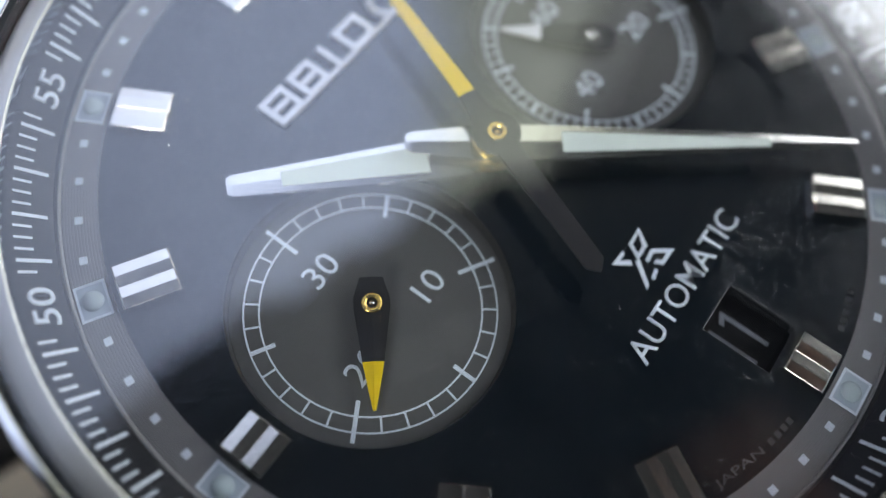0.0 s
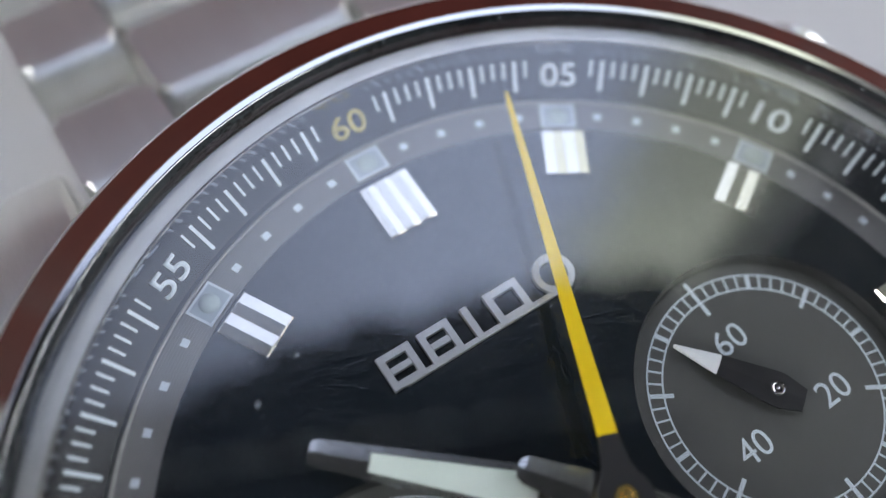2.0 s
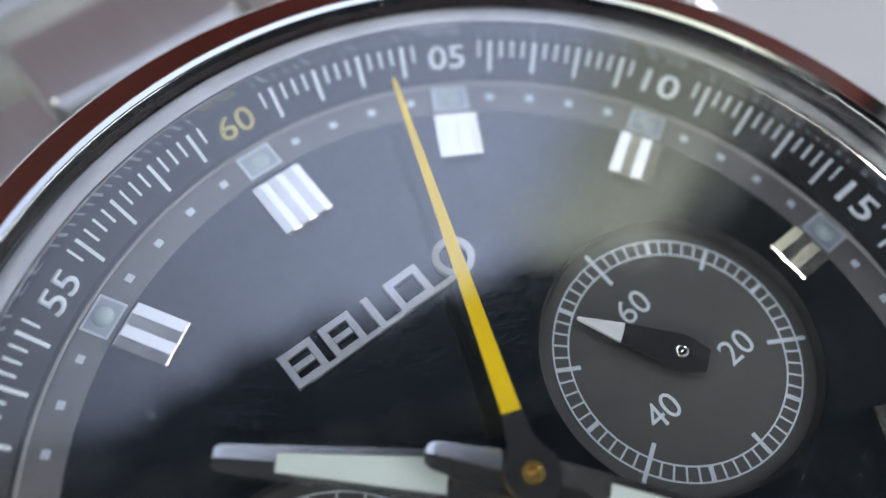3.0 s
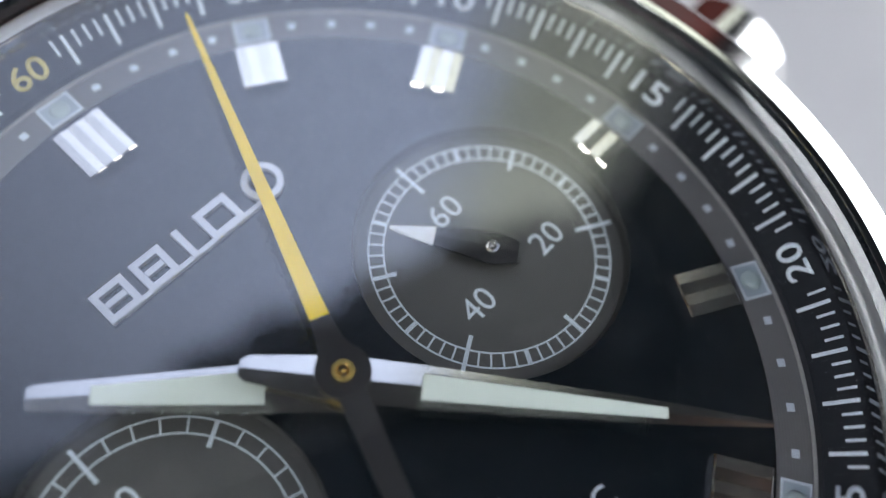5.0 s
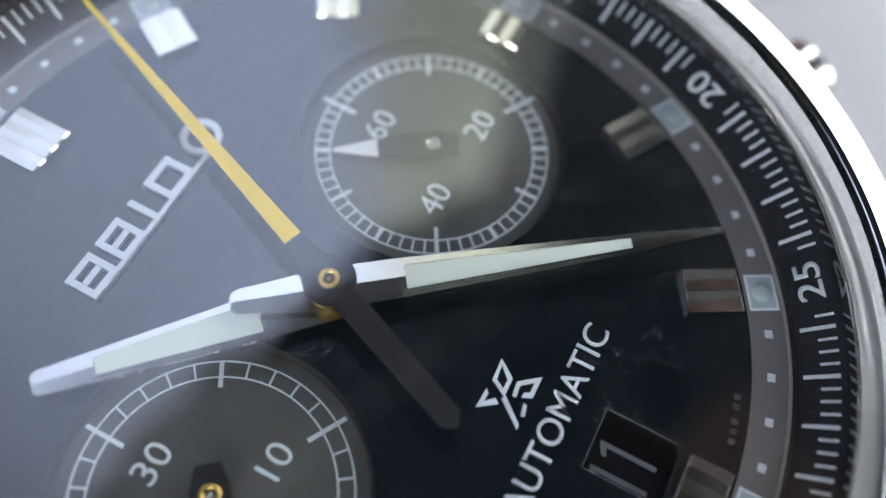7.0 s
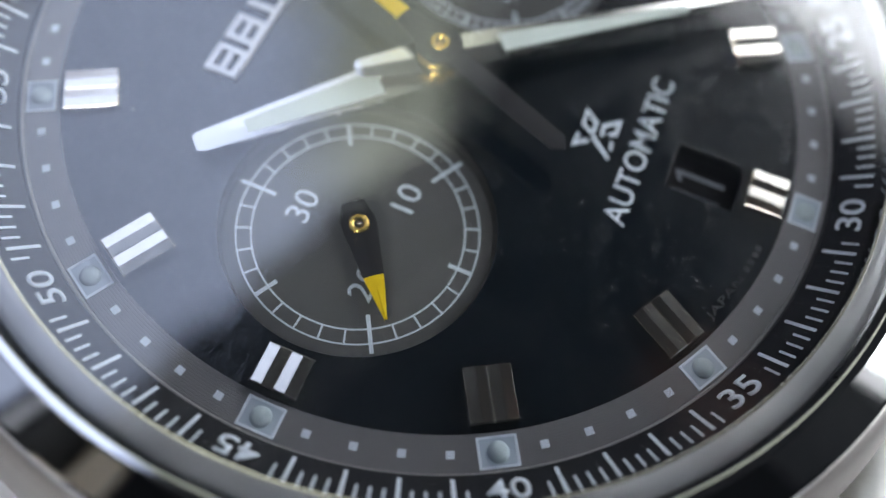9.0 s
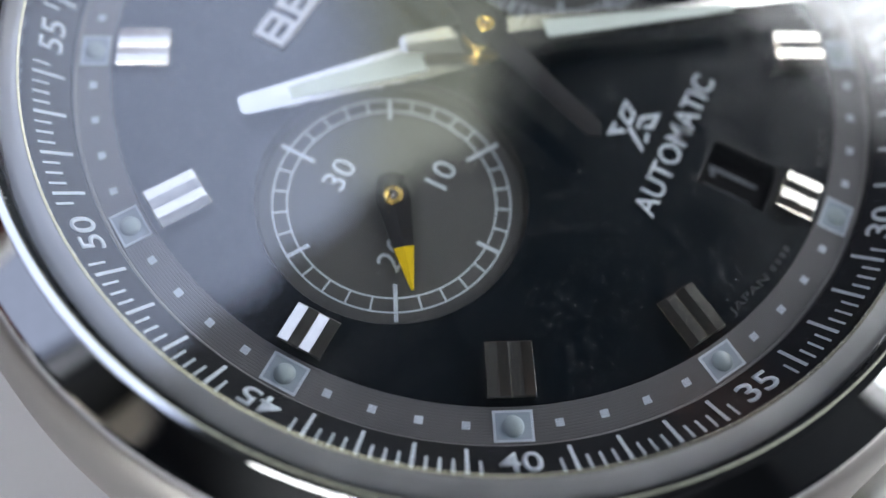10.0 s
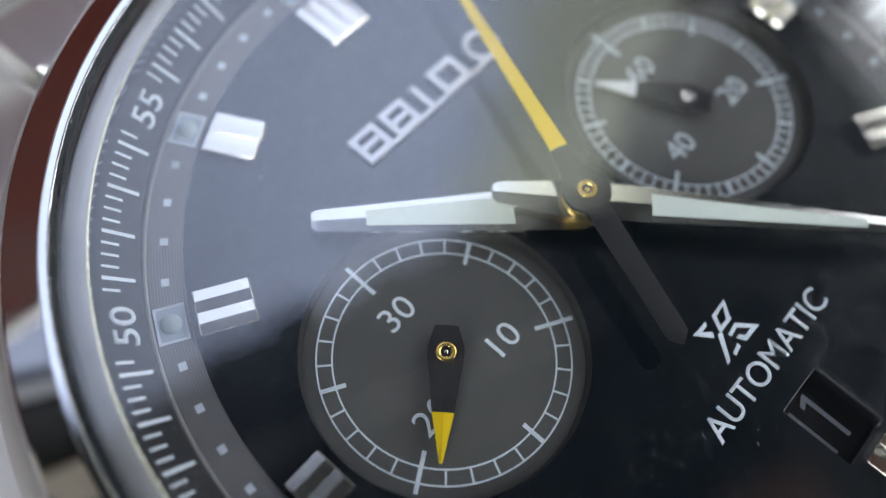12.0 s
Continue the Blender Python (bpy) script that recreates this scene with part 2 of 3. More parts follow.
def disc_cap(bm):
    """Closes the innermost open ring of a revolved mesh."""
    bmesh.ops.holes_fill(bm, edges=[e for e in bm.edges if e.is_boundary])
    return bm


def prism(points, z0, z1, bevel=0.0, taper=1.0):
    """An outline raised from z0 to z1; points in millimetres."""
    bm = bmesh.new()
    n = len(points)
    mx, my = sum(p[0] for p in points) / n, sum(p[1] for p in points) / n
    low = [bm.verts.new(at(x, y, z0)) for x, y in points]
    high = [bm.verts.new(at(mx + (x - mx) * taper, my + (y - my) * taper, z1)) for x, y in points]
    bm.faces.new(low[::-1])
    top = bm.faces.new(high)
    for i in range(n):
        bm.faces.new((low[i], low[(i + 1) % n], high[(i + 1) % n], high[i]))
    if bevel:
        bmesh.ops.bevel(bm, geom=list(top.edges), offset=bevel * MM, segments=2, affect="EDGES", profile=0.5)
    return bm


def box(x0, x1, y0, y1, z0, z1, bevel=0.0):
    return prism([(x0, y0), (x1, y0), (x1, y1), (x0, y1)], z0, z1, bevel)


def plate_with_hole(outer, inner, z0, z1):
    """A frame between two outlines of as many points."""
    bm = bmesh.new()
    rows = [[bm.verts.new(at(x, y, z)) for x, y in pts] for pts, z in ((outer, z0), (outer, z1), (inner, z1), (inner, z0))]
    n = len(outer)
    for a, b in zip(rows, rows[1:] + rows[:1]):
        for i in range(n):
            bm.faces.new((a[i], a[(i + 1) % n], b[(i + 1) % n], b[i]))
    return bm


def circle(r, n=48, cx=0.0, cy=0.0):
    return [(cx + r * math.sin(2 * math.pi * i / n), cy + r * math.cos(2 * math.pi * i / n)) for i in range(n)]


def lettering(text, height, width=None, bold=0.0, thick=0.02, spread=1.0):
    """A word as a mesh about its middle, in millimetres of the dial, lying flat with its top towards +y."""
    cu = bpy.data.curves.new("lettering", "FONT")
    cu.body, cu.align_x, cu.align_y = text, "LEFT", "BOTTOM_BASELINE"
    cu.offset, cu.extrude, cu.space_character, cu.resolution_u = bold, 0.0, spread, 4
    ob = bpy.data.objects.new("lettering", cu)
    scene.collection.objects.link(ob)
    bpy.context.view_layer.update()
    me = bpy.data.meshes.new_from_object(ob.evaluated_get(bpy.context.evaluated_depsgraph_get()))
    bpy.data.objects.remove(ob)
    bm = bmesh.new()
    bm.from_mesh(me)
    bpy.data.meshes.remove(me)
    bpy.data.curves.remove(cu)
    bmesh.ops.remove_doubles(bm, verts=bm.verts[:], dist=1e-5)
    xs, ys = [v.co.x for v in bm.verts], [v.co.y for v in bm.verts]
    sy = height / (max(ys) - min(ys))
    sx = width / (max(xs) - min(xs)) if width else sy
    mx, my = (max(xs) + min(xs)) / 2, (max(ys) + min(ys)) / 2
    for v in bm.verts:
        v.co = Vector(((v.co.x - mx) * sx * MM, (v.co.y - my) * sy * MM, 0))
    top = bmesh.ops.extrude_face_region(bm, geom=bm.faces[:])
    for v in top["geom"]:
        if isinstance(v, bmesh.types.BMVert):
            v.co.z += thick * MM
    return bm


def hand_mesh(stations, z0, rise, thick=0.14, left=0.0, right=0.0):
    """A hand along +y with a ridge along its middle: stations of length and half-width."""
    bm = bmesh.new()
    rows = []
    for s, w in stations:
        rows.append([bm.verts.new(at(x, s, z)) for x, z in ((-w - left, z0), (-w - left, z0 + thick), (0, z0 + thick + rise), (w + right, z0 + thick), (w + right, z0))])
    for a, b in zip(rows, rows[1:]):
        for i in range(5):
            bm.faces.new((a[i], a[(i + 1) % 5], b[(i + 1) % 5], b[i]))
    bm.faces.new(rows[0])
    bm.faces.new(rows[-1][::-1])
    return bm


def dome(r, height, z, x=0.0, y=0.0, steps=20, rows=5):
    bm = bmesh.new()
    rings = []
    for k in range(rows):
        a = math.pi / 2 * k / rows
        rings.append([bm.verts.new(at(x + r * math.cos(a) * math.sin(2 * math.pi * i / steps), y + r * math.cos(a) * math.cos(2 * math.pi * i / steps),
                                      z + height * math.sin(a))) for i in range(steps)])
    tip = bm.verts.new(at(x, y, z + height))
    for a, b in zip(rings, rings[1:]):
        for i in range(steps):
            bm.faces.new((a[i], a[(i + 1) % steps], b[(i + 1) % steps], b[i]))
    for i in range(steps):
        bm.faces.new((rings[-1][i], rings[-1][(i + 1) % steps], tip))
    bm.faces.new(rings[0][::-1])
    return bm


# ---- the room: floor, walls with openings, ceiling ----
ROOM = Matrix.Rotation(radians(-24.0), 4, "Z")


def room_box(bm, x0, x1, y0, y1, z0, z1):
    v = [bm.verts.new((x, y, z)) for z in (z0, z1) for x, y in ((x0, y0), (x1, y0), (x1, y1), (x0, y1))]
    for f in ((3, 2, 1, 0), (4, 5, 6, 7), (0, 1, 5, 4), (1, 2, 6, 5), (2, 3, 7, 6), (3, 0, 4, 7)):
        bm.faces.new([v[i] for i in f])


def room_part(name, boxes, material, parent=None, label="", category="", kind=""):
    bm = bmesh.new()
    for b in boxes:
        room_box(bm, *b)
    ob = part(name, bm, material, parent, matrix=None if parent else ROOM)
    return tagged(ob, label, category, "", kind)


X0, X1, Y0, Y1, ZF, ZC = -2.2, 1.0, -2.4, 0.62, -0.75, 2.5
W1 = (-1.42, 0.92, 0.6, 2.4)   # front window: from, to, sill, head
W2 = (-1.3, 0.58, 0.03, 1.09)   # side window
W3 = (-2.3, -0.6, 0.35, 1.9)    # far window
room_part("floor", [(X0 - 0.2, X1 + 0.2, Y0 - 0.2, Y1 + 0.2, ZF - 0.1, ZF)], BOARDS, None, "brown wooden floor of the room", "floor", "structure")
room_part("ceiling", [(X0 - 0.2, X1 + 0.2, Y0 - 0.2, Y1 + 0.2, ZC, ZC + 0.1)], CEILING, None, "dim ceiling of the room", "ceiling", "structure")
room_part("wall_north", [(X0, W1[0], Y1, Y1 + 0.15, ZF, ZC), (W1[1], X1, Y1, Y1 + 0.15, ZF, ZC), (W1[0], W1[1], Y1, Y1 + 0.15, ZF, W1[2]),
                         (W1[0], W1[1], Y1, Y1 + 0.15, W1[3], ZC)], PLASTER, None, "dark charcoal painted wall with a wide window", "wall", "structure")
room_part("wall_east", [(X1, X1 + 0.15, Y0, W2[0], ZF, ZC), (X1, X1 + 0.15, W2[1], Y1 + 0.15, ZF, ZC), (X1, X1 + 0.15, W2[0], W2[1], ZF, W2[2]),
                        (X1, X1 + 0.15, W2[0], W2[1], W2[3], ZC)], PLASTER, None, "dark charcoal painted wall with a side window", "wall", "structure")
room_part("wall_south", [(X0, X1 + 0.15, Y0 - 0.15, Y0, ZF, ZC)], PLASTER, None, "dark charcoal painted wall", "wall", "structure")
room_part("wall_west", [(X0 - 0.15, X0, Y0 - 0.15, W3[0], ZF, ZC), (X0 - 0.15, X0, W3[1], Y1 + 0.15, ZF, ZC), (X0 - 0.15, X0, W3[0], W3[1], ZF, W3[2]),
                        (X0 - 0.15, X0, W3[0], W3[1], W3[3], ZC)], PLASTER, None, "dark charcoal painted wall with a far window", "wall", "structure")
for name, b in (("wainscot_north", (X0, X1 - 0.012, Y1 - 0.012, Y1, ZF, W1[2] - 0.04)), ("wainscot_east", (X1 - 0.012, X1, Y0, Y1, ZF, W2[2] - 0.04)),
                ("wainscot_west", (X0, X0 + 0.012, Y0, Y1 - 0.012, ZF, W3[2] - 0.04)), ("wainscot_south", (X0 + 0.012, X1 - 0.012, Y0, Y0 + 0.012, ZF, 0.3))):
    room_part(name, [b], PANEL, None, "red-brown wooden panelling below the windows", "panelling", "structure")
# unseen brown panel, added where the polished markers should mirror brown
room_part("brown_reflector", [(X1 - 0.012, X1, -0.6, -0.06, 1.85, 2.45)], REFLECTOR_BROWN, None, "unseen brown panel added for the hour markers to mirror", "panelling", "structure")
window_3 = room_part("window_3", [(X0 - 0.02, X0 + 0.03, W3[0] - 0.02, W3[1] + 0.02, W3[2] - 0.03, W3[2])], FRAME, None,
                     "far window with a painted sill and grey daylight", "window", "structure")
room_part("window_frame", [(X0 - 0.08, X0 - 0.04, W3[0], W3[0] + 0.03, W3[2], W3[3]), (X0 - 0.08, X0 - 0.04, W3[1] - 0.03, W3[1], W3[2], W3[3]),
                           (X0 - 0.08, X0 - 0.04, W3[0] + 0.03, W3[1] - 0.03, W3[3] - 0.03, W3[3])], FRAME, window_3)
room_part("backdrop_far_sky", [(X0 - 0.17, X0 - 0.16, W3[0] - 0.1, W3[1] + 0.1, W3[2] - 0.1, W3[3] + 0.1)], FAR_SKY, None, "grey sky outside the far window", "sky", "structure")
window_1 = room_part("window_1", [(W1[0] - 0.02, W1[1] + 0.02, Y1 - 0.03, Y1 + 0.02, W1[2] - 0.03, W1[2])], FRAME, None,
                     "wide window with a painted sill and overcast daylight", "window", "structure")
room_part("window_frame", [(W1[0], W1[0] + 0.03, Y1 + 0.04, Y1 + 0.08, W1[2], W1[3]), (W1[1] - 0.03, W1[1], Y1 + 0.04, Y1 + 0.08, W1[2], W1[3]),
                           (W1[0] + 0.03, W1[1] - 0.03, Y1 + 0.04, Y1 + 0.08, W1[3] - 0.03, W1[3]), (W1[0] + 0.03, W1[1] - 0.03, Y1 + 0.04, Y1 + 0.08, W1[2], W1[2] + 0.03)],
          FRAME, window_1)
window_2 = room_part("window_2", [(X1 - 0.03, X1 + 0.02, W2[0] - 0.02, W2[1] + 0.02, W2[2] - 0.03, W2[2])], FRAME, None,
                     "side window with a painted sill and bright sky", "window", "structure")
room_part("window_frame", [(X1 + 0.04, X1 + 0.08, W2[0], W2[0] + 0.03, W2[2], W2[3]), (X1 + 0.04, X1 + 0.08, W2[1] - 0.03, W2[1], W2[2], W2[3]),
                           (X1 + 0.04, X1 + 0.08, W2[0] + 0.03, W2[1] - 0.03, W2[3] - 0.03, W2[3])], FRAME, window_2)
room_part("backdrop_garden", [(W1[0] - 0.1, W1[1] + 0.1, Y1 + 0.16, Y1 + 0.17, W1[2] - 0.1, W1[3] + 0.1)], GARDEN, None, "overcast sky beside hazy olive trees outside the window", "sky", "structure")
room_part("backdrop_side_sky", [(X1 + 0.16, X1 + 0.17, W2[0] - 0.1, W2[1] + 0.1, W2[2] - 0.1, W2[3] + 0.1)], SIDE_SKY, None, "bright white sky outside the side window", "sky", "structure")

# unseen dark sheet across the window head, added to shape the mirrored sky's edge
def blocker_hem(x):
    """The height of the added sheet's lower hem along the window."""
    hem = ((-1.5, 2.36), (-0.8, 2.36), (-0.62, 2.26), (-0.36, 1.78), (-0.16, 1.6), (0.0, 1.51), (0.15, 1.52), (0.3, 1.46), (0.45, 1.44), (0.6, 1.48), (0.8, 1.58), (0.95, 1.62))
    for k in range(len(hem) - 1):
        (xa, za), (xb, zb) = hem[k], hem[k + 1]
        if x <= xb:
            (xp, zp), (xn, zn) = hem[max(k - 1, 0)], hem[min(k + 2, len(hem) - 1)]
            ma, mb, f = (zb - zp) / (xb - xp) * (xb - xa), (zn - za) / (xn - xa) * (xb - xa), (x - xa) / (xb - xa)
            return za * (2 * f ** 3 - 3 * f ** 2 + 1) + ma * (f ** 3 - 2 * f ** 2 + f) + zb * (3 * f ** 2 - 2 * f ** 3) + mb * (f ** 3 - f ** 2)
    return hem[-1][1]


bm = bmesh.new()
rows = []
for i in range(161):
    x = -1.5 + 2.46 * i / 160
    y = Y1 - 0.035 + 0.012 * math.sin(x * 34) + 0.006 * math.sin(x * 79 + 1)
    rows.append([bm.verts.new((x, y + dy, 2.43 + (blocker_hem(x) - 2.43) * k)) for dy, k in ((0, 0), (0, 0.5), (0, 1), (0.006, 1), (0.006, 0.5), (0.006, 0))])
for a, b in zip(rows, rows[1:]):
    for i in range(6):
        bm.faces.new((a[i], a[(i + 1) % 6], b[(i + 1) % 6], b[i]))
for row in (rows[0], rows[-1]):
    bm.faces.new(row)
curtain = tagged(new("curtain"), "unseen dark grey sheet added to cut off the mirrored sky", "curtain")
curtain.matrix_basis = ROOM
part("drape", bm, BLOCKER_CLOTH, curtain, smooth=40)
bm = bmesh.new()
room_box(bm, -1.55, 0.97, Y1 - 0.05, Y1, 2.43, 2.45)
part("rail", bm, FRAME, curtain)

# unseen beige drape, added so that the near bezel mirrors a pale patch
bm = bmesh.new()
rows = []
for i in range(41):
    y = 0.36 + 0.23 * i / 40
    x = X0 + 0.035 + 0.018 * math.sin(y * 120) + 0.006 * math.sin(y * 290 + 1)
    rows.append([bm.verts.new((x + dx, y, z)) for dx, z in ((0, 2.4), (0, 0.3), (0.004, 0.3), (0.004, 2.4))])
for a, b in zip(rows, rows[1:]):
    for i in range(4):
        bm.faces.new((a[i], a[(i + 1) % 4], b[(i + 1) % 4], b[i]))
for row in (rows[0], rows[-1]):
    bm.faces.new(row)
beige_reflector = tagged(new("curtain"), "unseen pale beige drape added for the bezel to mirror", "curtain")
beige_reflector.matrix_basis = ROOM
part("drape", bm, REFLECTOR_CLOTH, beige_reflector, smooth=40)
bm = bmesh.new()
room_box(bm, X0, X0 + 0.06, 0.34, 0.6, 2.4, 2.42)
part("rail", bm, FRAME, beige_reflector)

# ---- the table ----
table = tagged(new("table"), "white table with a smooth matt top", "table")
table.matrix_basis = ROOM @ Matrix.Translation((0, 0, ZF))
bm = bmesh.new()
room_box(bm, -0.75, 0.85, -0.6, 0.5, -ZF - 0.03, -ZF)
bmesh.ops.bevel(bm, geom=bm.edges[:], offset=0.003, segments=2, affect="EDGES")
part("tabletop", bm, TABLE, table)
bm = bmesh.new()
room_box(bm, -0.03, 0.03, -0.03, 0.03, 0.0, -ZF - 0.03)
leg = mesh_of("leg", bm, TABLE)
for x, y in ((-0.68, -0.53), (0.78, -0.53), (-0.68, 0.43), (0.78, 0.43)):
    place("leg", leg, table, matrix=Matrix.Translation((x, y, 0)))

# ---- the wristwatch ----
watch = tagged(new("wristwatch"), "steel chronograph wristwatch, black dial, yellow seconds hand, on white table", "watch")
SUB, SUBY, SUBZ, SUBR = 7.1, 0.07, -0.5, 4.86

# case, bezel, crystal
bm = revolve([(16.6, -2.0), (17.3, 1.35), (19.05, 1.7), (19.2, 1.64), (19.55, 1.2), (19.95, 0.4), (20.25, -0.5), (20.45, -1.8), (20.55, -3.2), (20.55, -7.6), (20.2, -9.0), (18.6, -9.6), (16.0, -10.4), (15.4, -DZ)], 256)
case = part("case", disc_cap(bm), CASE, watch, "brushed steel watch case", 35)
part("bezel", revolve([(17.36, 1.3), (17.36, 2.57), (17.375, 2.605), (17.41, 2.62), (17.62, 2.642), (17.655, 2.635), (17.675, 2.62), (18.82, 2.194), (18.93, 2.13), (19.03, 1.95), (19.06, 1.5)], 384),
     STEEL, watch, "polished steel bezel with thin bright lip", 6)
part("gasket", revolve([(17.2, 1.6), (17.2, 1.94), (17.26, 1.96), (17.31, 2.04), (17.33, 2.54), (17.355, 2.57), (17.355, 1.4)], 256), GASKET, watch, "black gasket with specks of dust", 40)
dust = bmesh.new()
for k in range(60):
    # each speck clings to the gasket's wall: a low four-sided flake
    a, zz, w = random.uniform(0, 2 * math.pi), random.uniform(2.06, 2.52), random.uniform(0.008, 0.022)
    out, along, up = Vector((math.sin(a), math.cos(a), 0)), Vector((math.cos(a), -math.sin(a), 0)), Vector((0, 0, 1))
    p, spin, length = at(17.325 * math.sin(a), 17.325 * math.cos(a), zz), random.uniform(0, math.pi), random.choice((1.0, 1.4, 3.0))
    corner = [dust.verts.new(p + (along * (math.cos(spin) * u * length - math.sin(spin) * v) + up * (math.sin(spin) * u * length + math.cos(spin) * v)) * w * MM)
              for u, v in ((-1, -1), (1, -1), (1, 1), (-1, 1))]
    peak = dust.verts.new(p - out * w * MM)
    for i in range(4):
        dust.faces.new((corner[i], corner[(i + 1) % 4], peak))
part("dust", dust, PRINT, bpy.data.objects["gasket"], "white specks of dust")
bm = revolve([(16.4, 1.9), (16.42, 2.06), (16.5, 2.08), (16.68, 2.05), (16.9, 2.03), (17.12, 1.98), (17.19, 1.92), (17.2, 1.6)], 180)
bm.verts.ensure_lookup_table()
for i in range(0, 180, 3):   # short stretches of the band lean a little, shaped to imitate mirrored ticks
    lean = random.choice((0.0, 0.0, 0.012, -0.012, 0.03, -0.03))
    for k in (i, i + 1):
        bm.verts[3 * 180 + k].co.z += lean * MM
        bm.verts[4 * 180 + k].co.z -= lean * MM
part("crystal_edge", bm, EDGE, watch, "pale bevelled edge under the crystal", 30)
bm = disc_cap(revolve([(17.19, 2.1), (17.18, 2.5), (17.1, 2.6), (16.95, 2.65), (16.6, 2.68), (16.0, 2.7), (8.0, 2.705)], 256))
crystal = part("crystal", bm, CRYSTAL, watch, "clear flat sapphire crystal mirroring the window", 30)
crystal.visible_shadow = False
part("bright_line", revolve([(16.32, 2.02), (16.33, 2.09), (16.4, 2.11), (16.44, 2.07)], 256), MARKER, bpy.data.objects["crystal_edge"], "thin bright line round the crystal's foot", 40)
specks = bmesh.new()
for k in range(18):
    a, rr, w = random.uniform(0, 2 * math.pi), 15.5 * math.sqrt(random.random()), random.uniform(0.006, 0.014)
    p, spin, length = at(rr * math.sin(a), rr * math.cos(a), 2.708), random.uniform(0, math.pi), random.choice((1.0, 1.0, 1.0, 4.5))
    corner = [specks.verts.new(p + Vector((math.cos(spin) * u * w * length - math.sin(spin) * v * w, math.sin(spin) * u * w * length + math.cos(spin) * v * w, 0)) * MM)
              for u, v in ((-1, -1), (1, -1), (1, 1), (-1, 1))]
    peak = specks.verts.new(p + Vector((0, 0, w * MM)))
    for i in range(4):
        specks.faces.new((corner[i], corner[(i + 1) % 4], peak))
part("dust", specks, PRINT, crystal, "white specks of dust")
# dial plate with holes for subdials and date
def dial_plate():
    bm = bmesh.new()
    loops = [circle(13.9, 160), circle(SUBR, 72, -SUB, SUBY), circle(SUBR, 72, SUB, SUBY), [(-1.16, -9.37), (0.99, -9.37), (0.99, -12.04), (-1.16, -12.04)]]
    edges = []
    for pts in loops:
        vs = [bm.verts.new(at(x, y, 0)) for x, y in pts]
        edges += [bm.edges.new((vs[i], vs[(i + 1) % len(vs)])) for i in range(len(vs))]
    bmesh.ops.triangle_fill(bm, edges=edges, use_beauty=True)
    holes = [f for f in bm.faces if any(math.hypot(f.calc_center_median().x / MM - cx, f.calc_center_median().y / MM - SUBY) < SUBR - 0.2 for cx in (-SUB, SUB))
             or (abs(f.calc_center_median().x / MM + 0.08) < 1.05 and -11.8 < f.calc_center_median().y / MM < -9.5)]
    bmesh.ops.delete(bm, geom=holes, context="FACES")
    return bm


dial = part("dial", dial_plate(), DIAL, watch, "black lacquered dial with creased paper texture")
# short raised fibres pressed into the dial, lying every way
verts, faces = [], []
while len(verts) < 6 * 5000:
    fx, fy = random.uniform(-13.8, 13.8), random.uniform(-13.8, 13.8)
    length, wide, high, way = random.uniform(0.06, 0.2), random.uniform(0.03, 0.06), random.uniform(-0.0005, 0.0015), random.uniform(0, math.pi)
    if math.hypot(fx, fy) + length > 13.85 or min(math.hypot(fx - SUB, fy - SUBY), math.hypot(fx + SUB, fy - SUBY)) < SUBR + length + 0.02:
        continue
    if abs(fx + 0.02) < 1.2 + length and -12.0 - length < fy < -9.2 + length:
        continue
    c, d, k = math.cos(way), math.sin(way), len(verts)
    for u, v, z in ((-length, 0, -0.003), (0.0, wide, -0.003), (length, 0, -0.003), (0.0, -wide, -0.003), (-length * 0.45, 0, high), (length * 0.45, 0, high)):
        verts.append(at(fx + u * c - v * d, fy + u * d + v * c, z))
    faces += [(k, k + 4, k + 1), (k + 1, k + 4, k + 5), (k + 1, k + 5, k + 2), (k + 2, k + 5, k + 3), (k + 3, k + 5, k + 4), (k + 3, k + 4, k)]
me = bpy.data.meshes.new("paper_fibres")
me.from_pydata(verts, [], faces)
me.materials.append(DIAL)
tagged(place("paper_fibres", me, dial), "tiny black lacquered fibres pressed into the dial", "", "", "stuff")
for cx in (-SUB, SUB):
    part("recess_wall", revolve([(SUBR, 0.0), (SUBR - 0.03, -0.05), (SUBR - 0.1, SUBZ + 0.03)], 96, axis=(cx, SUBY)), RECESS, dial, smooth=40)


def groove_profile(r0, r1, z, pitch, depth):
    out, r = [], r0
    while r < r1 - 1e-6:
        out += [(r, z), (r + pitch * 0.7, z), (r + pitch * 0.85, z - depth)]
        r += pitch
    return out + [(r1, z)]


# grey minute ring with turned grooves
ring = part("minute_ring", revolve([(13.86, -0.02)] + groove_profile(13.88, 15.06, 0.02, 0.1, 0.01) + [(15.08, 0.0)], 240),
            RING, watch, "grey turned ring with fine grooves")
part("rim", revolve([(15.07, -0.02), (15.09, 0.07), (15.12, 0.1), (15.17, 0.1), (15.19, 0.02)], 240), RIM_GREY, ring, "thin light rim", 30)
slope = part("scale_ring", revolve([(15.17, 0.05), (15.19, 0.42), (16.38, 1.37), (16.42, 1.5), (16.42, 1.98)], 240), SLOPE, watch, "black sloping seconds scale ring", 25)
part("inner_wall", revolve([(16.36, 1.36), (16.36, 2.03), (16.41, 2.04), (16.41, 1.44)], 240), GLOSS, slope, "dark mirror-polished inner wall", 30)
SLOPE_ANGLE = math.atan2(1.4 - 0.42, 16.42 - 15.19)


def on_slope(r, lift):
    """The height of the sloping ring at a radius."""
    return 0.42 + (r - 15.19) * math.tan(SLOPE_ANGLE) + lift


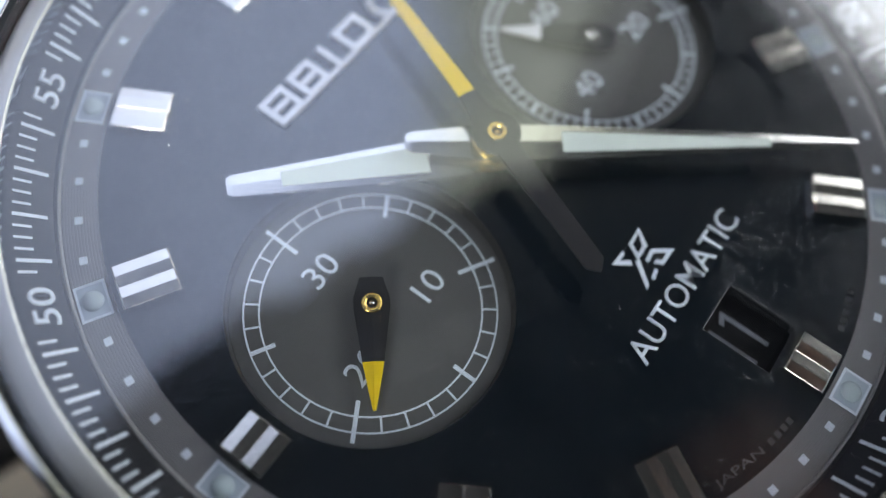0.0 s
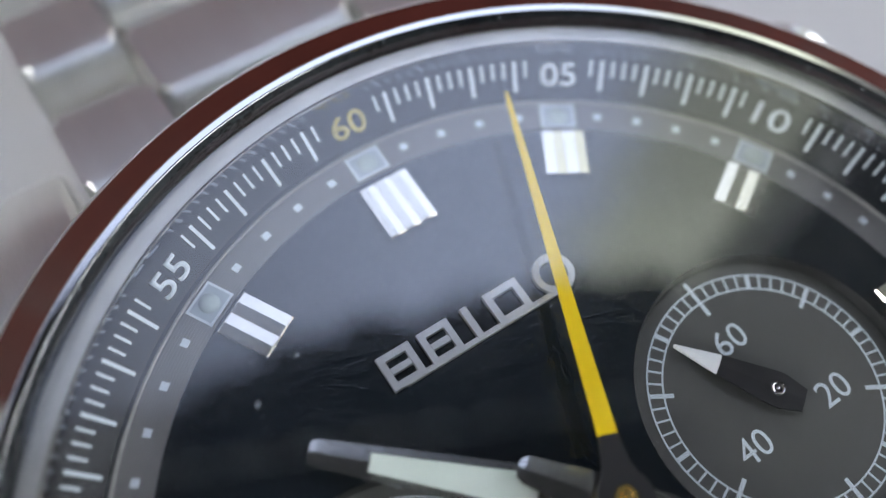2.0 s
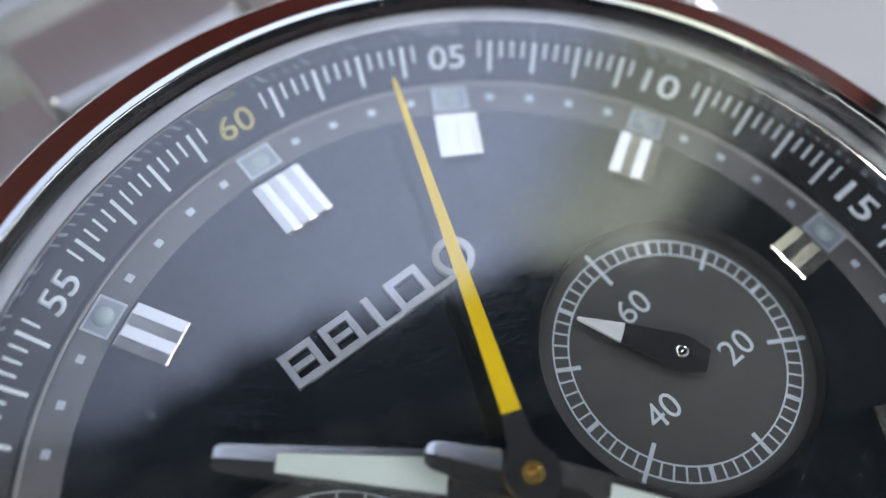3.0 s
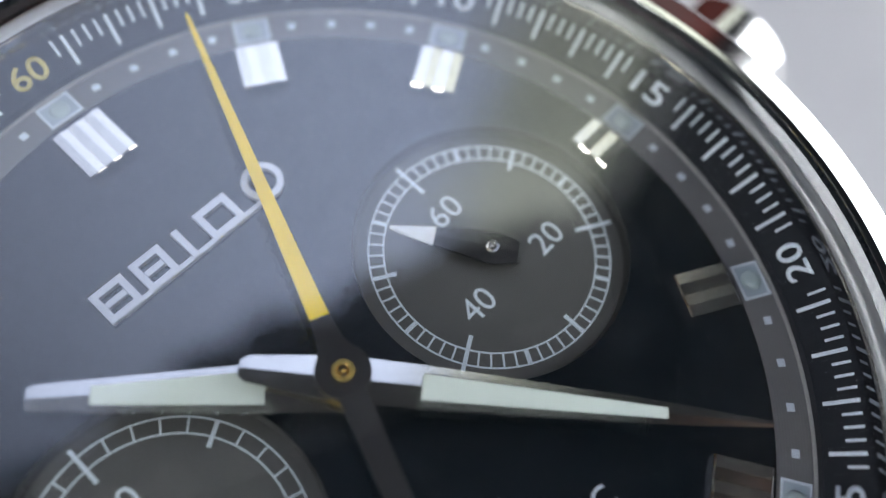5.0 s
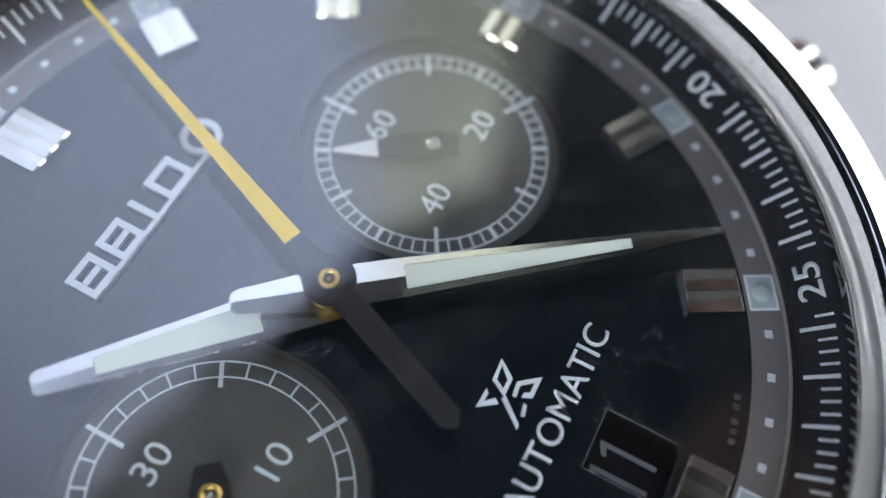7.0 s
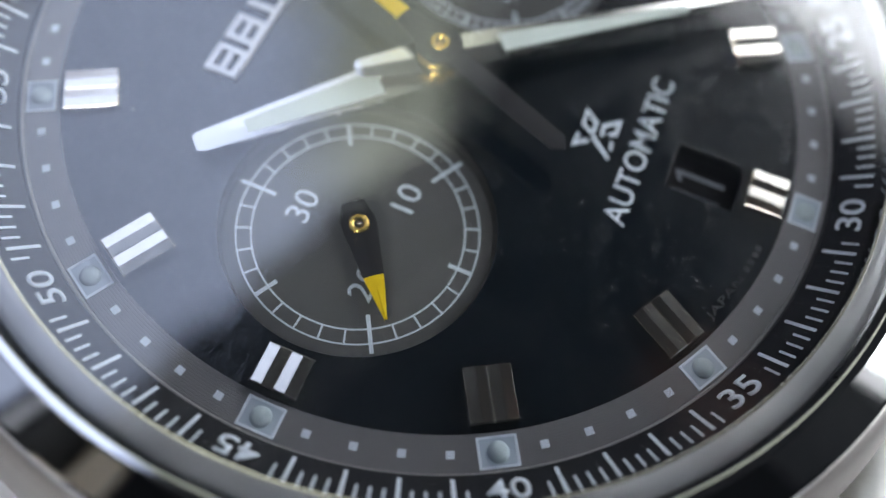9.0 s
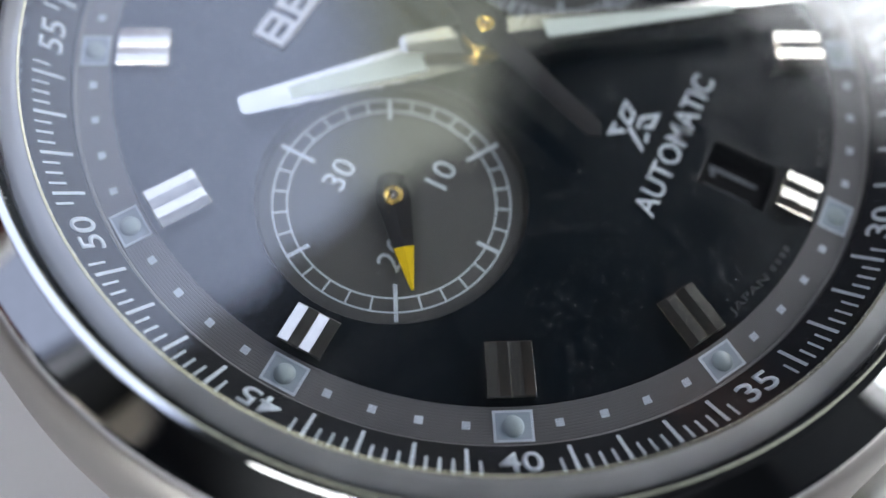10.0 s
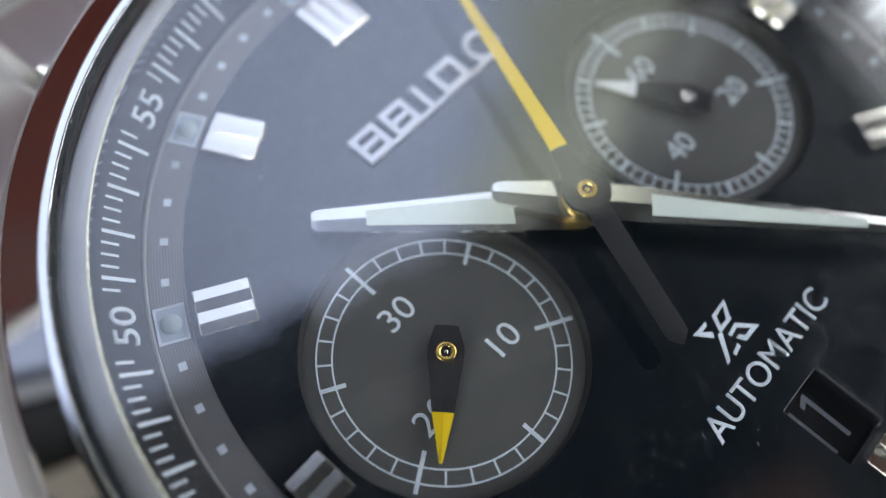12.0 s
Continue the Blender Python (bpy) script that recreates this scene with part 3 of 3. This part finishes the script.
def slope_tick(r0, r1, width):
    bm = bmesh.new()
    v = [bm.verts.new(at(x, r, on_slope(r, lift))) for lift in (-0.005, 0.02) for x, r in ((-width, r0), (width, r0), (width, r1), (-width, r1))]
    for f in ((3, 2, 1, 0), (4, 5, 6, 7), (0, 1, 5, 4), (1, 2, 6, 5), (2, 3, 7, 6), (3, 0, 4, 7)):
        bm.faces.new([v[i] for i in f])
    return bm


long_tick, short_tick = mesh_of("long_tick", slope_tick(15.33, 16.2, 0.065), PRINT), mesh_of("short_tick", slope_tick(15.74, 16.2, 0.045), PRINT)
for m in range(60):
    if m % 5:
        place("second_tick", long_tick, slope, matrix=turn(m))
    for q in (0.25, 0.5, 0.75):
        if (m % 5 == 0 and q < 0.7) or (m % 5 == 4 and q > 0.3):
            continue
        place("quarter_tick", short_tick, slope, matrix=turn(m + q))
for m in range(5, 61, 5):
    flip = 20 <= m <= 40
    text = "%02d" % m
    bm = lettering(text, 0.86, 1.36, bold=0.012)
    r = 15.77
    tilt = Matrix.Rotation(SLOPE_ANGLE, 4, "X") @ Matrix.Rotation(math.pi if flip else 0.0, 4, "Z")
    part("numeral", bm, PRINT_YELLOW if m == 60 else PRINT, slope, "yellow numeral 60" if m == 60 else "",
         matrix=turn(m) @ Matrix.Translation(at(0, r, on_slope(r, 0.012))) @ tilt)

# second dots, index squares with lume pips
dot = mesh_of("second_dot", box(-0.14, 0.14, 14.37, 14.63, 0.0, 0.045), PRINT)
square_frame = mesh_of("index_square", plate_with_hole([(-0.66, 13.98), (0.66, 13.98), (0.66, 15.0), (-0.66, 15.0)], [(-0.57, 14.06), (0.57, 14.06), (0.57, 14.92), (-0.57, 14.92)], 0.0, 0.05), PRINT)
square_field = mesh_of("index_field", box(-0.57, 0.57, 14.06, 14.92, 0.0, 0.035), INDEX)
pip = mesh_of("lume_pip", dome(0.36, 0.2, 0.035, 0, 14.5), PIP, 60)
for m in range(60):
    if m % 5:
        place("second_dot", dot, ring, matrix=turn(m))
    else:
        sq = place("index_square", square_frame, watch, "pale printed index square with a lume pip", turn(m))
        place("index_field", square_field, sq)
        place("lume_pip", pip, sq)


# applied markers: polished gabled bars side by side, their ends bevelled
def gabled_bar(wide, r0, r1, eave, ridge):
    """A bar along the radius whose top falls from a ridge to both sides."""
    h, e = wide / 2 - 0.004, 0.05
    prof = [(-h, 0.0), (-h, eave - 0.015), (-h + 0.012, eave), (-0.008, ridge), (0.008, ridge), (h - 0.012, eave), (h, eave - 0.015), (h, 0.0)]
    bm = bmesh.new()
    rows = [[bm.verts.new(at(x, y, z - cut if z > eave - 0.02 else z)) for x, z in prof] for y, cut in ((r0, 0.06), (r0 + e, 0.0), (r1 - e, 0.0), (r1, 0.06))]
    n = len(prof)
    for a, b in zip(rows, rows[1:]):
        for i in range(n):
            bm.faces.new((a[i], a[(i + 1) % n], b[(i + 1) % n], b[i]))
    bm.faces.new(rows[0])
    bm.faces.new(rows[-1][::-1])
    return bm


def marker_set(bars, wide, r0, r1, eave=0.35, ridge=0.379):
    """The foot that joins the bars, one bar, and where the bars stand across."""
    half = bars * wide / 2
    foot = mesh_of("hour_marker", box(-half + 0.03, half - 0.03, r0 + 0.03, r1 - 0.03, 0.0, 0.25), STEEL)
    return foot, mesh_of("bar", gabled_bar(wide, r0, r1, eave, ridge), MARKER), [(-half + (k + 0.5) * wide) * MM for k in range(bars)]


double, short = marker_set(2, 0.8, 11.73, 13.64), marker_set(2, 0.8, 12.24, 13.66)
triple = marker_set(3, 0.64, 11.3, 13.5)
for h in range(1, 13):
    foot, bar, offsets = triple if h == 12 else short if h % 3 == 0 else double
    marker = place("hour_marker", foot, watch, "wide steel marker of three gabled bars" if h == 12 else "short steel marker of two gabled bars" if h % 3 == 0 else
                   "steel hour marker of two gabled bars", turn(h * 5))
    for x in offsets:
        place("bar", bar, marker, "polished gabled bar", Matrix.Translation((x, 0, 0)))


# ---- subdials ----
def subdial(cx, count, words, label, five):
    body = part("subdial", disc_cap(revolve([(SUBR - 0.05, SUBZ + 0.02), (4.74, SUBZ + 0.02), (4.72, SUBZ)] + [(r, z) for r, z in groove_profile(0.6, 4.66, SUBZ, 0.11, 0.03)][::-1], 120, axis=(cx, SUBY))),
                SUBDIAL, watch, label)
    for r in (4.28, 3.76):
        part("track_line", plate_with_hole(circle(r + 0.03, 120, cx, SUBY), circle(r - 0.03, 120, cx, SUBY), SUBZ - 0.01, SUBZ + 0.035), PRINT, body)
    per = 360.0 / count
    fine = mesh_of("track_tick", box(-0.034, 0.034, 3.75, 4.29, SUBZ - 0.01, SUBZ + 0.04), PRINT)
    thick = mesh_of("track_tick", box(-0.08, 0.08, 3.75, 4.29, SUBZ - 0.01, SUBZ + 0.042), PRINT)
    long = mesh_of("long_mark", box(-0.075, 0.075, 3.24, 4.62, SUBZ, SUBZ + 0.03), PRINT)
    half = mesh_of("half_mark", box(-0.075, 0.075, 3.42, 4.3, SUBZ, SUBZ + 0.03), PRINT)
    for k in range(count):
        m = turn(k, cx, SUBY, per)
        if k % (count // 3) == 0:
            place("long_mark", long, body, matrix=m)
        elif k % (count // 6) == 0:
            place("half_mark", half, body, matrix=m)
        elif five and k % five == 0:
            place("thick_tick", thick, body, matrix=m)
        else:
            place("track_tick", fine, body, matrix=m)
    for k, word in enumerate(words):
        a = radians(120 * k)
        r = 2.2 if k == 0 else 2.1
        part("numeral", lettering(word, 0.88, 1.06 if word == "10" else 1.22, bold=0.0), PRINT, body,
             matrix=Matrix.Translation(at(cx + r * math.sin(a), SUBY + r * math.cos(a), SUBZ + 0.004)))
    return body


subdial(-SUB, 30, ("30", "10", "20"), "dark grey thirty-minute counter with white track", 0)
subdial(SUB, 60, ("60", "20", "40"), "dark grey small-seconds counter with white track", 5)


def small_hand(cx, angle, tip_material, label, pin_material, pin_r):
    z = SUBZ + 0.26
    m = turn(angle, cx, SUBY, 1.0)
    body = part("subdial_hand", hand_mesh([(-0.95, 0.4), (-0.2, 0.62), (0.15, 0.62), (2.02, 0.36)], z, 0.05, 0.1), BLACK, watch, label, matrix=m)
    part("tip", hand_mesh([(2.02, 0.36), (3.62, 0.05)], z, 0.06, 0.1), tip_material, body)
    part("pin", revolve([(pin_r * 0.52, z), (pin_r * 0.52, z + 0.2), (pin_r * 0.66, z + 0.24), (pin_r * 0.88, z + 0.24), (pin_r, z + 0.2), (pin_r, z)], 32), pin_material, body, smooth=50)
    part("pin_centre", dome(pin_r * 0.25, 0.05, z + 0.16, 0, 0, 12), STEEL, body, smooth=60)
    return body


small_hand(-SUB, -129.2, YELLOW, "black counter hand with a yellow tip", BRASS, 0.36)
small_hand(SUB, -33.0, WHITE, "black small-seconds hand with a white tip", STEEL, 0.27)

# ---- date ----
part("date_disc", prism([(-1.6, -9.0), (1.6, -9.0), (1.6, -12.4), (-1.6, -12.4)], -0.62, -0.5), DATE, watch, "black date disc showing 11 in a window")
for x in (-0.81, 0.04):
    part("date_numeral", prism([(x + 0.08, -11.6), (x + 0.08, -9.68), (x - 0.02, -9.68), (x - 0.36, -9.86), (x - 0.36, -10.04), (x - 0.08, -9.92), (x - 0.08, -11.6)], -0.503, -0.485),
         DATE_PRINT, bpy.data.objects["date_disc"], "grey printed numeral 1")


def date_frame():
    """A rim let into the dial, with a rounded upper edge and walls that lean inwards."""
    bm = bmesh.new()
    rows = []
    for grow, z in ((0.06, -0.02), (0.06, 0.012), (0.03, 0.02), (0.0, 0.005), (-0.03, -0.06), (-0.06, -0.46)):
        rows.append([bm.verts.new(at(x, y, z)) for x, y in ((-1.1 - grow, -9.43 + grow), (0.93 + grow, -9.43 + grow), (0.93 + grow, -11.98 - grow), (-1.1 - grow, -11.98 - grow))])
    for a, b in zip(rows, rows[1:]):
        for i in range(4):
            bm.faces.new((a[i], a[(i + 1) % 4], b[(i + 1) % 4], b[i]))
    return bm


part("date_window", date_frame(), RIM, watch, "glossy black rim of the date window")

# ---- printing and applied letters on the dial ----
part("word", lettering("AUTOMATIC", 0.86, 6.8, bold=0.004), PRINT, dial, "white printed word", matrix=Matrix.Translation(at(0, -8.11, 0.004)))
emblem = part("emblem", prism([(-1.03, -7.17), (-0.84, -7.14), (-0.2, -6.38), (-0.36, -6.3)], 0, 0.03), PRINT, dial, "small white printed emblem of crossing bars")
part("lozenge", plate_with_hole([(0.86, -5.73), (0.42, -6.34), (-0.26, -6.36), (0.07, -5.77)], [(0.66, -5.84), (0.3, -6.21), (-0.03, -6.21), (0.15, -5.9)], 0, 0.03), PRINT, emblem)
for pts in ([(-0.99, -5.7), (-0.27, -5.73), (-0.38, -5.86), (-0.68, -5.86)], [(-0.99, -5.7), (-0.68, -5.86), (-0.42, -6.12), (-0.55, -6.3)],
            [(0.93, -7.17), (0.39, -6.5), (0.31, -6.65), (0.63, -7.02)], [(0.93, -7.17), (0.63, -7.02), (0.26, -7.02), (0.13, -7.17)],
            [(0.39, -6.5), (-0.1, -6.56), (-0.1, -6.7), (0.31, -6.65)], [(0.13, -7.17), (0.26, -7.02), (0.16, -6.85), (-0.02, -6.85)],
            [(-0.15, -6.98), (-0.18, -7.12), (-0.55, -7.2), (-0.56, -7.07)]):
    part("bar", prism(pts, 0, 0.03), PRINT, emblem)
part("word", lettering("JAPAN", 0.36, 2.05, bold=0.0), PRINT_FAINT, dial, "tiny grey printed word",
     matrix=turn(199.6, per=1.0) @ Matrix.Translation(at(0, 13.42, 0.004)) @ Matrix.Rotation(math.pi, 4, "Z"))
for a in (193.4, 191.9, 190.5, 189.2, 172.0, 170.6, 169.2, 167.0, 165.6):
    part("print_bar", box(-0.1, 0.1, 13.32, 13.54, 0.0, 0.012), PRINT_FAINT, dial, matrix=turn(a, per=1.0))

# applied name plate, as plain silver shapes on a common foot
zt = 0.2
name_plate = part("name_plate", box(-3.25, 3.2, 6.64, 6.84, 0.0, zt - 0.03, 0.02), LETTER, watch, "applied silver block shapes on a thin bar")


def frame_shape(x0, x1, y0, y1, w):
    return plate_with_hole([(x0, y0), (x1, y0), (x1, y1), (x0, y1)], [(x0 + w, y0 + w), (x1 - w, y0 + w), (x1 - w, y1 - w), (x0 + w, y1 - w)], 0.0, zt)


for bm in (frame_shape(-3.7, -2.45, 6.68, 7.94, 0.24), frame_shape(-2.15, -0.95, 6.68, 7.94, 0.24), box(-3.44, -2.71, 7.2, 7.42, 0.0, zt - 0.002), box(-1.89, -1.21, 7.2, 7.42, 0.0, zt - 0.002), box(-0.42, -0.16, 6.68, 7.94, 0.0, zt, 0.015),
           frame_shape(0.5, 1.85, 6.68, 7.94, 0.26), plate_with_hole(circle(0.74, 48, 3.12, 7.34), circle(0.5, 48, 3.12, 7.34), 0.0, zt)):
    part("block", bm, LETTER, name_plate)

# ---- hour, minute and central seconds pointers ----
HX, HY = 0.02, 0.1


def gabled_hand(stations, slot, z0, slope, skew, eave=0.14):
    """A hand along +y whose top falls from a ridge along its middle to both edges, with a slot cut through for the lume.
    skew: by how much its middle lies to one side at the root."""
    (s0, a0), (s1, a1) = slot
    bm = bmesh.new()
    reach = stations[-1][0]

    def half(s):
        for (sa, wa), (sb, wb) in zip(stations, stations[1:]):
            if s <= sb:
                return wa + (wb - wa) * (s - sa) / (sb - sa)
        return stations[-1][1]

    def top(s, x):
        return z0 + eave + slope * (half(s) - abs(x))

    def strip(lengths, inner, outer):
        """A run of the hand between two edges, given as functions of the length."""
        rows = []
        for s in lengths:
            xs = [inner(s), outer(s)] if inner(s) * outer(s) >= 0 else [inner(s), 0.0, outer(s)]
            rows.append([bm.verts.new(at(x + skew * (1 - s / reach), s, z)) for x, z in [(x, top(s, x)) for x in xs] + [(xs[-1], z0), (xs[0], z0)]])
        n = len(rows[0])
        for a, b in zip(rows, rows[1:]):
            for i in range(n):
                bm.faces.new((a[i], a[(i + 1) % n], b[(i + 1) % n], b[i]))
        bm.faces.new(rows[0])
        bm.faces.new(rows[-1][::-1])

    def slot_edge(s):
        return a0 + (a1 - a0) * (s - s0) / (s1 - s0)

    ends = [s for s, w in stations]
    strip([s for s in ends if s < s0] + [s0], lambda s: -half(s), half)
    strip([s1] + [s for s in ends if s > s1], lambda s: -half(s), half)
    between = [s0] + [s for s in ends if s0 < s < s1] + [s1]
    strip(between, slot_edge, half)
    strip(between, lambda s: -half(s), lambda s: -slot_edge(s))
    return bm


def long_hand(name, angle, z, stations, lume, label, slope, skew):
    body = part(name, gabled_hand(stations, lume, z, slope, skew), HAND, watch, label, matrix=turn(angle, HX, HY, 1.0))
    (s0, w0), (s1, w1) = lume
    e, k0, k1 = 0.004, skew * (1 - s0 / stations[-1][0]), skew * (1 - s1 / stations[-1][0])
    part("lume_strip", prism([(k0 - w0 + e, s0 + e), (k0 + w0 - e, s0 + e), (k1 + w1 - e, s1 - e), (k1 - w1 + e, s1 - e)], z + 0.02, z + 0.135), LUME, body, "pale green lume inlay")
    return body


long_hand("hour_hand", -47.8, 0.46, [(-1.2, 0.45), (0.0, 0.9), (2.4, 0.8), (7.55, 0.51), (9.22, 0.42), (9.42, 0.3)], ((2.4, 0.55), (7.55, 0.29)),
          "broad silver hour hand with a lume inlay", 0.06, -0.09)
long_hand("minute_hand", 142.0, 0.9, [(-3.17, 0.26), (-2.95, 0.42), (-0.8, 0.66), (0.8, 0.72), (2.4, 0.7), (10.1, 0.36), (13.45, 0.1)], ((2.42, 0.43), (10.1, 0.18)),
          "tapering silver minute hand with a lume inlay", 0.085, 0.05)
part("hand_boss", revolve([(0.01, 1.5), (0.75, 1.5), (0.78, 1.45), (0.78, 0.4)], 48), BRASS, watch, "gold boss under the long pointers", 40, Matrix.Translation((HX * MM, HY * MM, 0)))
ZS = 1.5
seconds = part("chronograph_hand", hand_mesh([(0.6, 0.6), (1.0, 0.42), (1.88, 0.31)], ZS, 0.02, 0.12), BLACK, watch, "slender central seconds hand, yellow with a black counterweight",
               matrix=turn(21.5, HX, HY, 1.0))
part("disc", prism(circle(0.86, 48), ZS - 0.02, ZS + 0.14, 0.03), BLACK, seconds, smooth=40)
part("pointer", hand_mesh([(1.88, 0.31), (14.2, 0.085), (14.55, 0.05)], ZS, 0.015, 0.12), YELLOW, seconds, "yellow tapering pointer")
part("counterweight", hand_mesh([(-6.08, 0.04), (-5.75, 0.37), (-0.6, 0.44), (-0.3, 0.44)], ZS, 0.02, 0.12), BLACK, seconds, "black bar counterweight")
part("pin", revolve([(0.17, ZS), (0.17, ZS + 0.2), (0.21, ZS + 0.25), (0.33, ZS + 0.25), (0.36, ZS + 0.2), (0.36, ZS)], 24), BRASS, seconds, "gold ring pin")
part("pin_centre", dome(0.09, 0.06, ZS + 0.12, 0, 0, 12), BRASS, seconds, smooth=60)

# ---- crown, pushers, lugs and bracelet ----
def barrel(profile, steps=40):
    """A turned part along +x from the case: profile of length and radius about the axis."""
    bm = bmesh.new()
    rows = [[bm.verts.new(Vector((s, r * math.cos(2 * math.pi * i / steps), r * math.sin(2 * math.pi * i / steps))) * MM) for i in range(steps)] for s, r in profile]
    for a, b in zip(rows, rows[1:]):
        for i in range(steps):
            bm.faces.new((a[i], a[(i + 1) % steps], b[(i + 1) % steps], b[i]))
    bm.faces.new(rows[0])
    bm.faces.new(rows[-1][::-1])
    return bm


ZCROWN = -4.6
part("crown", barrel([(20.3, 1.8), (21.0, 1.8), (21.1, 2.9), (21.4, 3.2), (24.2, 3.2), (24.6, 2.8), (24.8, 1.2)]), STEEL, watch, "polished steel crown", 35,
     Matrix.Translation(at(0, 0, ZCROWN)))
push = mesh_of("pusher", barrel([(20.0, 1.1), (22.2, 1.1), (22.25, 1.7), (22.5, 1.95), (24.3, 1.95), (24.7, 1.6), (24.8, 0.8)]), STEEL, 35)
for a in (29.0, -29.0):
    place("pusher", push, watch, "polished steel pump pusher", Matrix.Translation(at(0, 0, ZCROWN)) @ Matrix.Rotation(radians(a), 4, "Z"))


def lug_mesh():
    """One lug at the upper left: a tapered, downward-curving horn."""
    bm = bmesh.new()
    rows = []
    for y, x0, x1, zt, zb in ((14.0, -14.6, -9.6, -0.4, -7.5), (18.0, -14.2, -9.6, -1.0, -7.8), (21.0, -13.4, -9.6, -2.6, -8.6), (23.4, -12.6, -9.6, -5.0, -9.4), (24.6, -12.2, -9.6, -7.6, -9.8)):
        rows.append([bm.verts.new(at(x, y, z)) for x, z in ((x0, zb), (x0, zt - 0.8), (x0 + 0.8, zt), (x1 - 0.3, zt), (x1, zt - 0.3), (x1, zb))])
    for a, b in zip(rows, rows[1:]):
        for i in range(6):
            bm.faces.new((a[i], a[(i + 1) % 6], b[(i + 1) % 6], b[i]))
    bm.faces.new(rows[0])
    bm.faces.new(rows[-1][::-1])
    return bm


lug = mesh_of("lug", lug_mesh(), SATIN, 40)
for sx, sy in ((1, 1), (-1, 1), (1, -1), (-1, -1)):
    place("lug", lug, case, "satin steel lug", Matrix.Diagonal((sx, sy, 1, 1)))


def link_mesh(width, length, thick):
    """A bracelet link with rounded ends, about its middle."""
    bm = bmesh.new()
    half = [(length / 2 - thick * 0.45 * (1 - math.cos(t)), thick / 2 * math.sin(t)) for t in [math.pi / 2 * (i / 5) for i in range(-5, 6)]]
    prof = half + [(-y, z) for y, z in reversed(half)]
    rows = [[bm.verts.new(Vector((x, y, z)) * MM) for y, z in prof] for x in (-width / 2, width / 2)]
    k = len(prof)
    for i in range(k):
        bm.faces.new((rows[0][i], rows[0][(i + 1) % k], rows[1][(i + 1) % k], rows[1][i]))
    caps = [bm.faces.new(rows[0]), bm.faces.new(rows[1][::-1])]
    bmesh.ops.bevel(bm, geom=[e for f in caps for e in f.edges], offset=0.35 * MM, segments=2, affect="EDGES")
    return bm


outer_link = mesh_of("outer_link", link_mesh(4.3, 7.0, 3.4), SATIN, 40)
centre_link = mesh_of("centre_link", link_mesh(9.0, 7.4, 3.4), SATIN, 40)
# the bracelet falls from the lugs in an arc to the table on both sides
for side in (1, -1):
    bracelet = part("bracelet", box(-8.6, 8.6, 18.6, 21.2, -6.4, -3.2, 0.5), SATIN, watch, "steel bracelet of rounded links", matrix=Matrix.Diagonal((1, side, 1, 1)))
    y, z, slope_deg = 21.8, -4.2, 14.0
    for k in range(5):
        yaw = Matrix.Rotation(radians(-slope_deg), 4, "X")
        for x in (-6.85, 6.85):
            place("outer_link", outer_link, bracelet, matrix=Matrix.Translation(at(x, y, z)) @ yaw)
        dy, dz = 4.1 * math.cos(radians(slope_deg)), 4.1 * math.sin(radians(slope_deg))
        place("centre_link", centre_link, bracelet, matrix=Matrix.Translation(at(0, y + dy * 0.9, z - dz * 0.9 - 0.1)) @ yaw)
        y, z = y + 2 * dy, z - 2 * dz
        slope_deg = max(0.0, slope_deg - 1.0) if z < -7.5 else slope_deg + 1.5
        z = max(z, -DZ + 1.75)
        if z <= -DZ + 1.76:
            slope_deg = 0.0
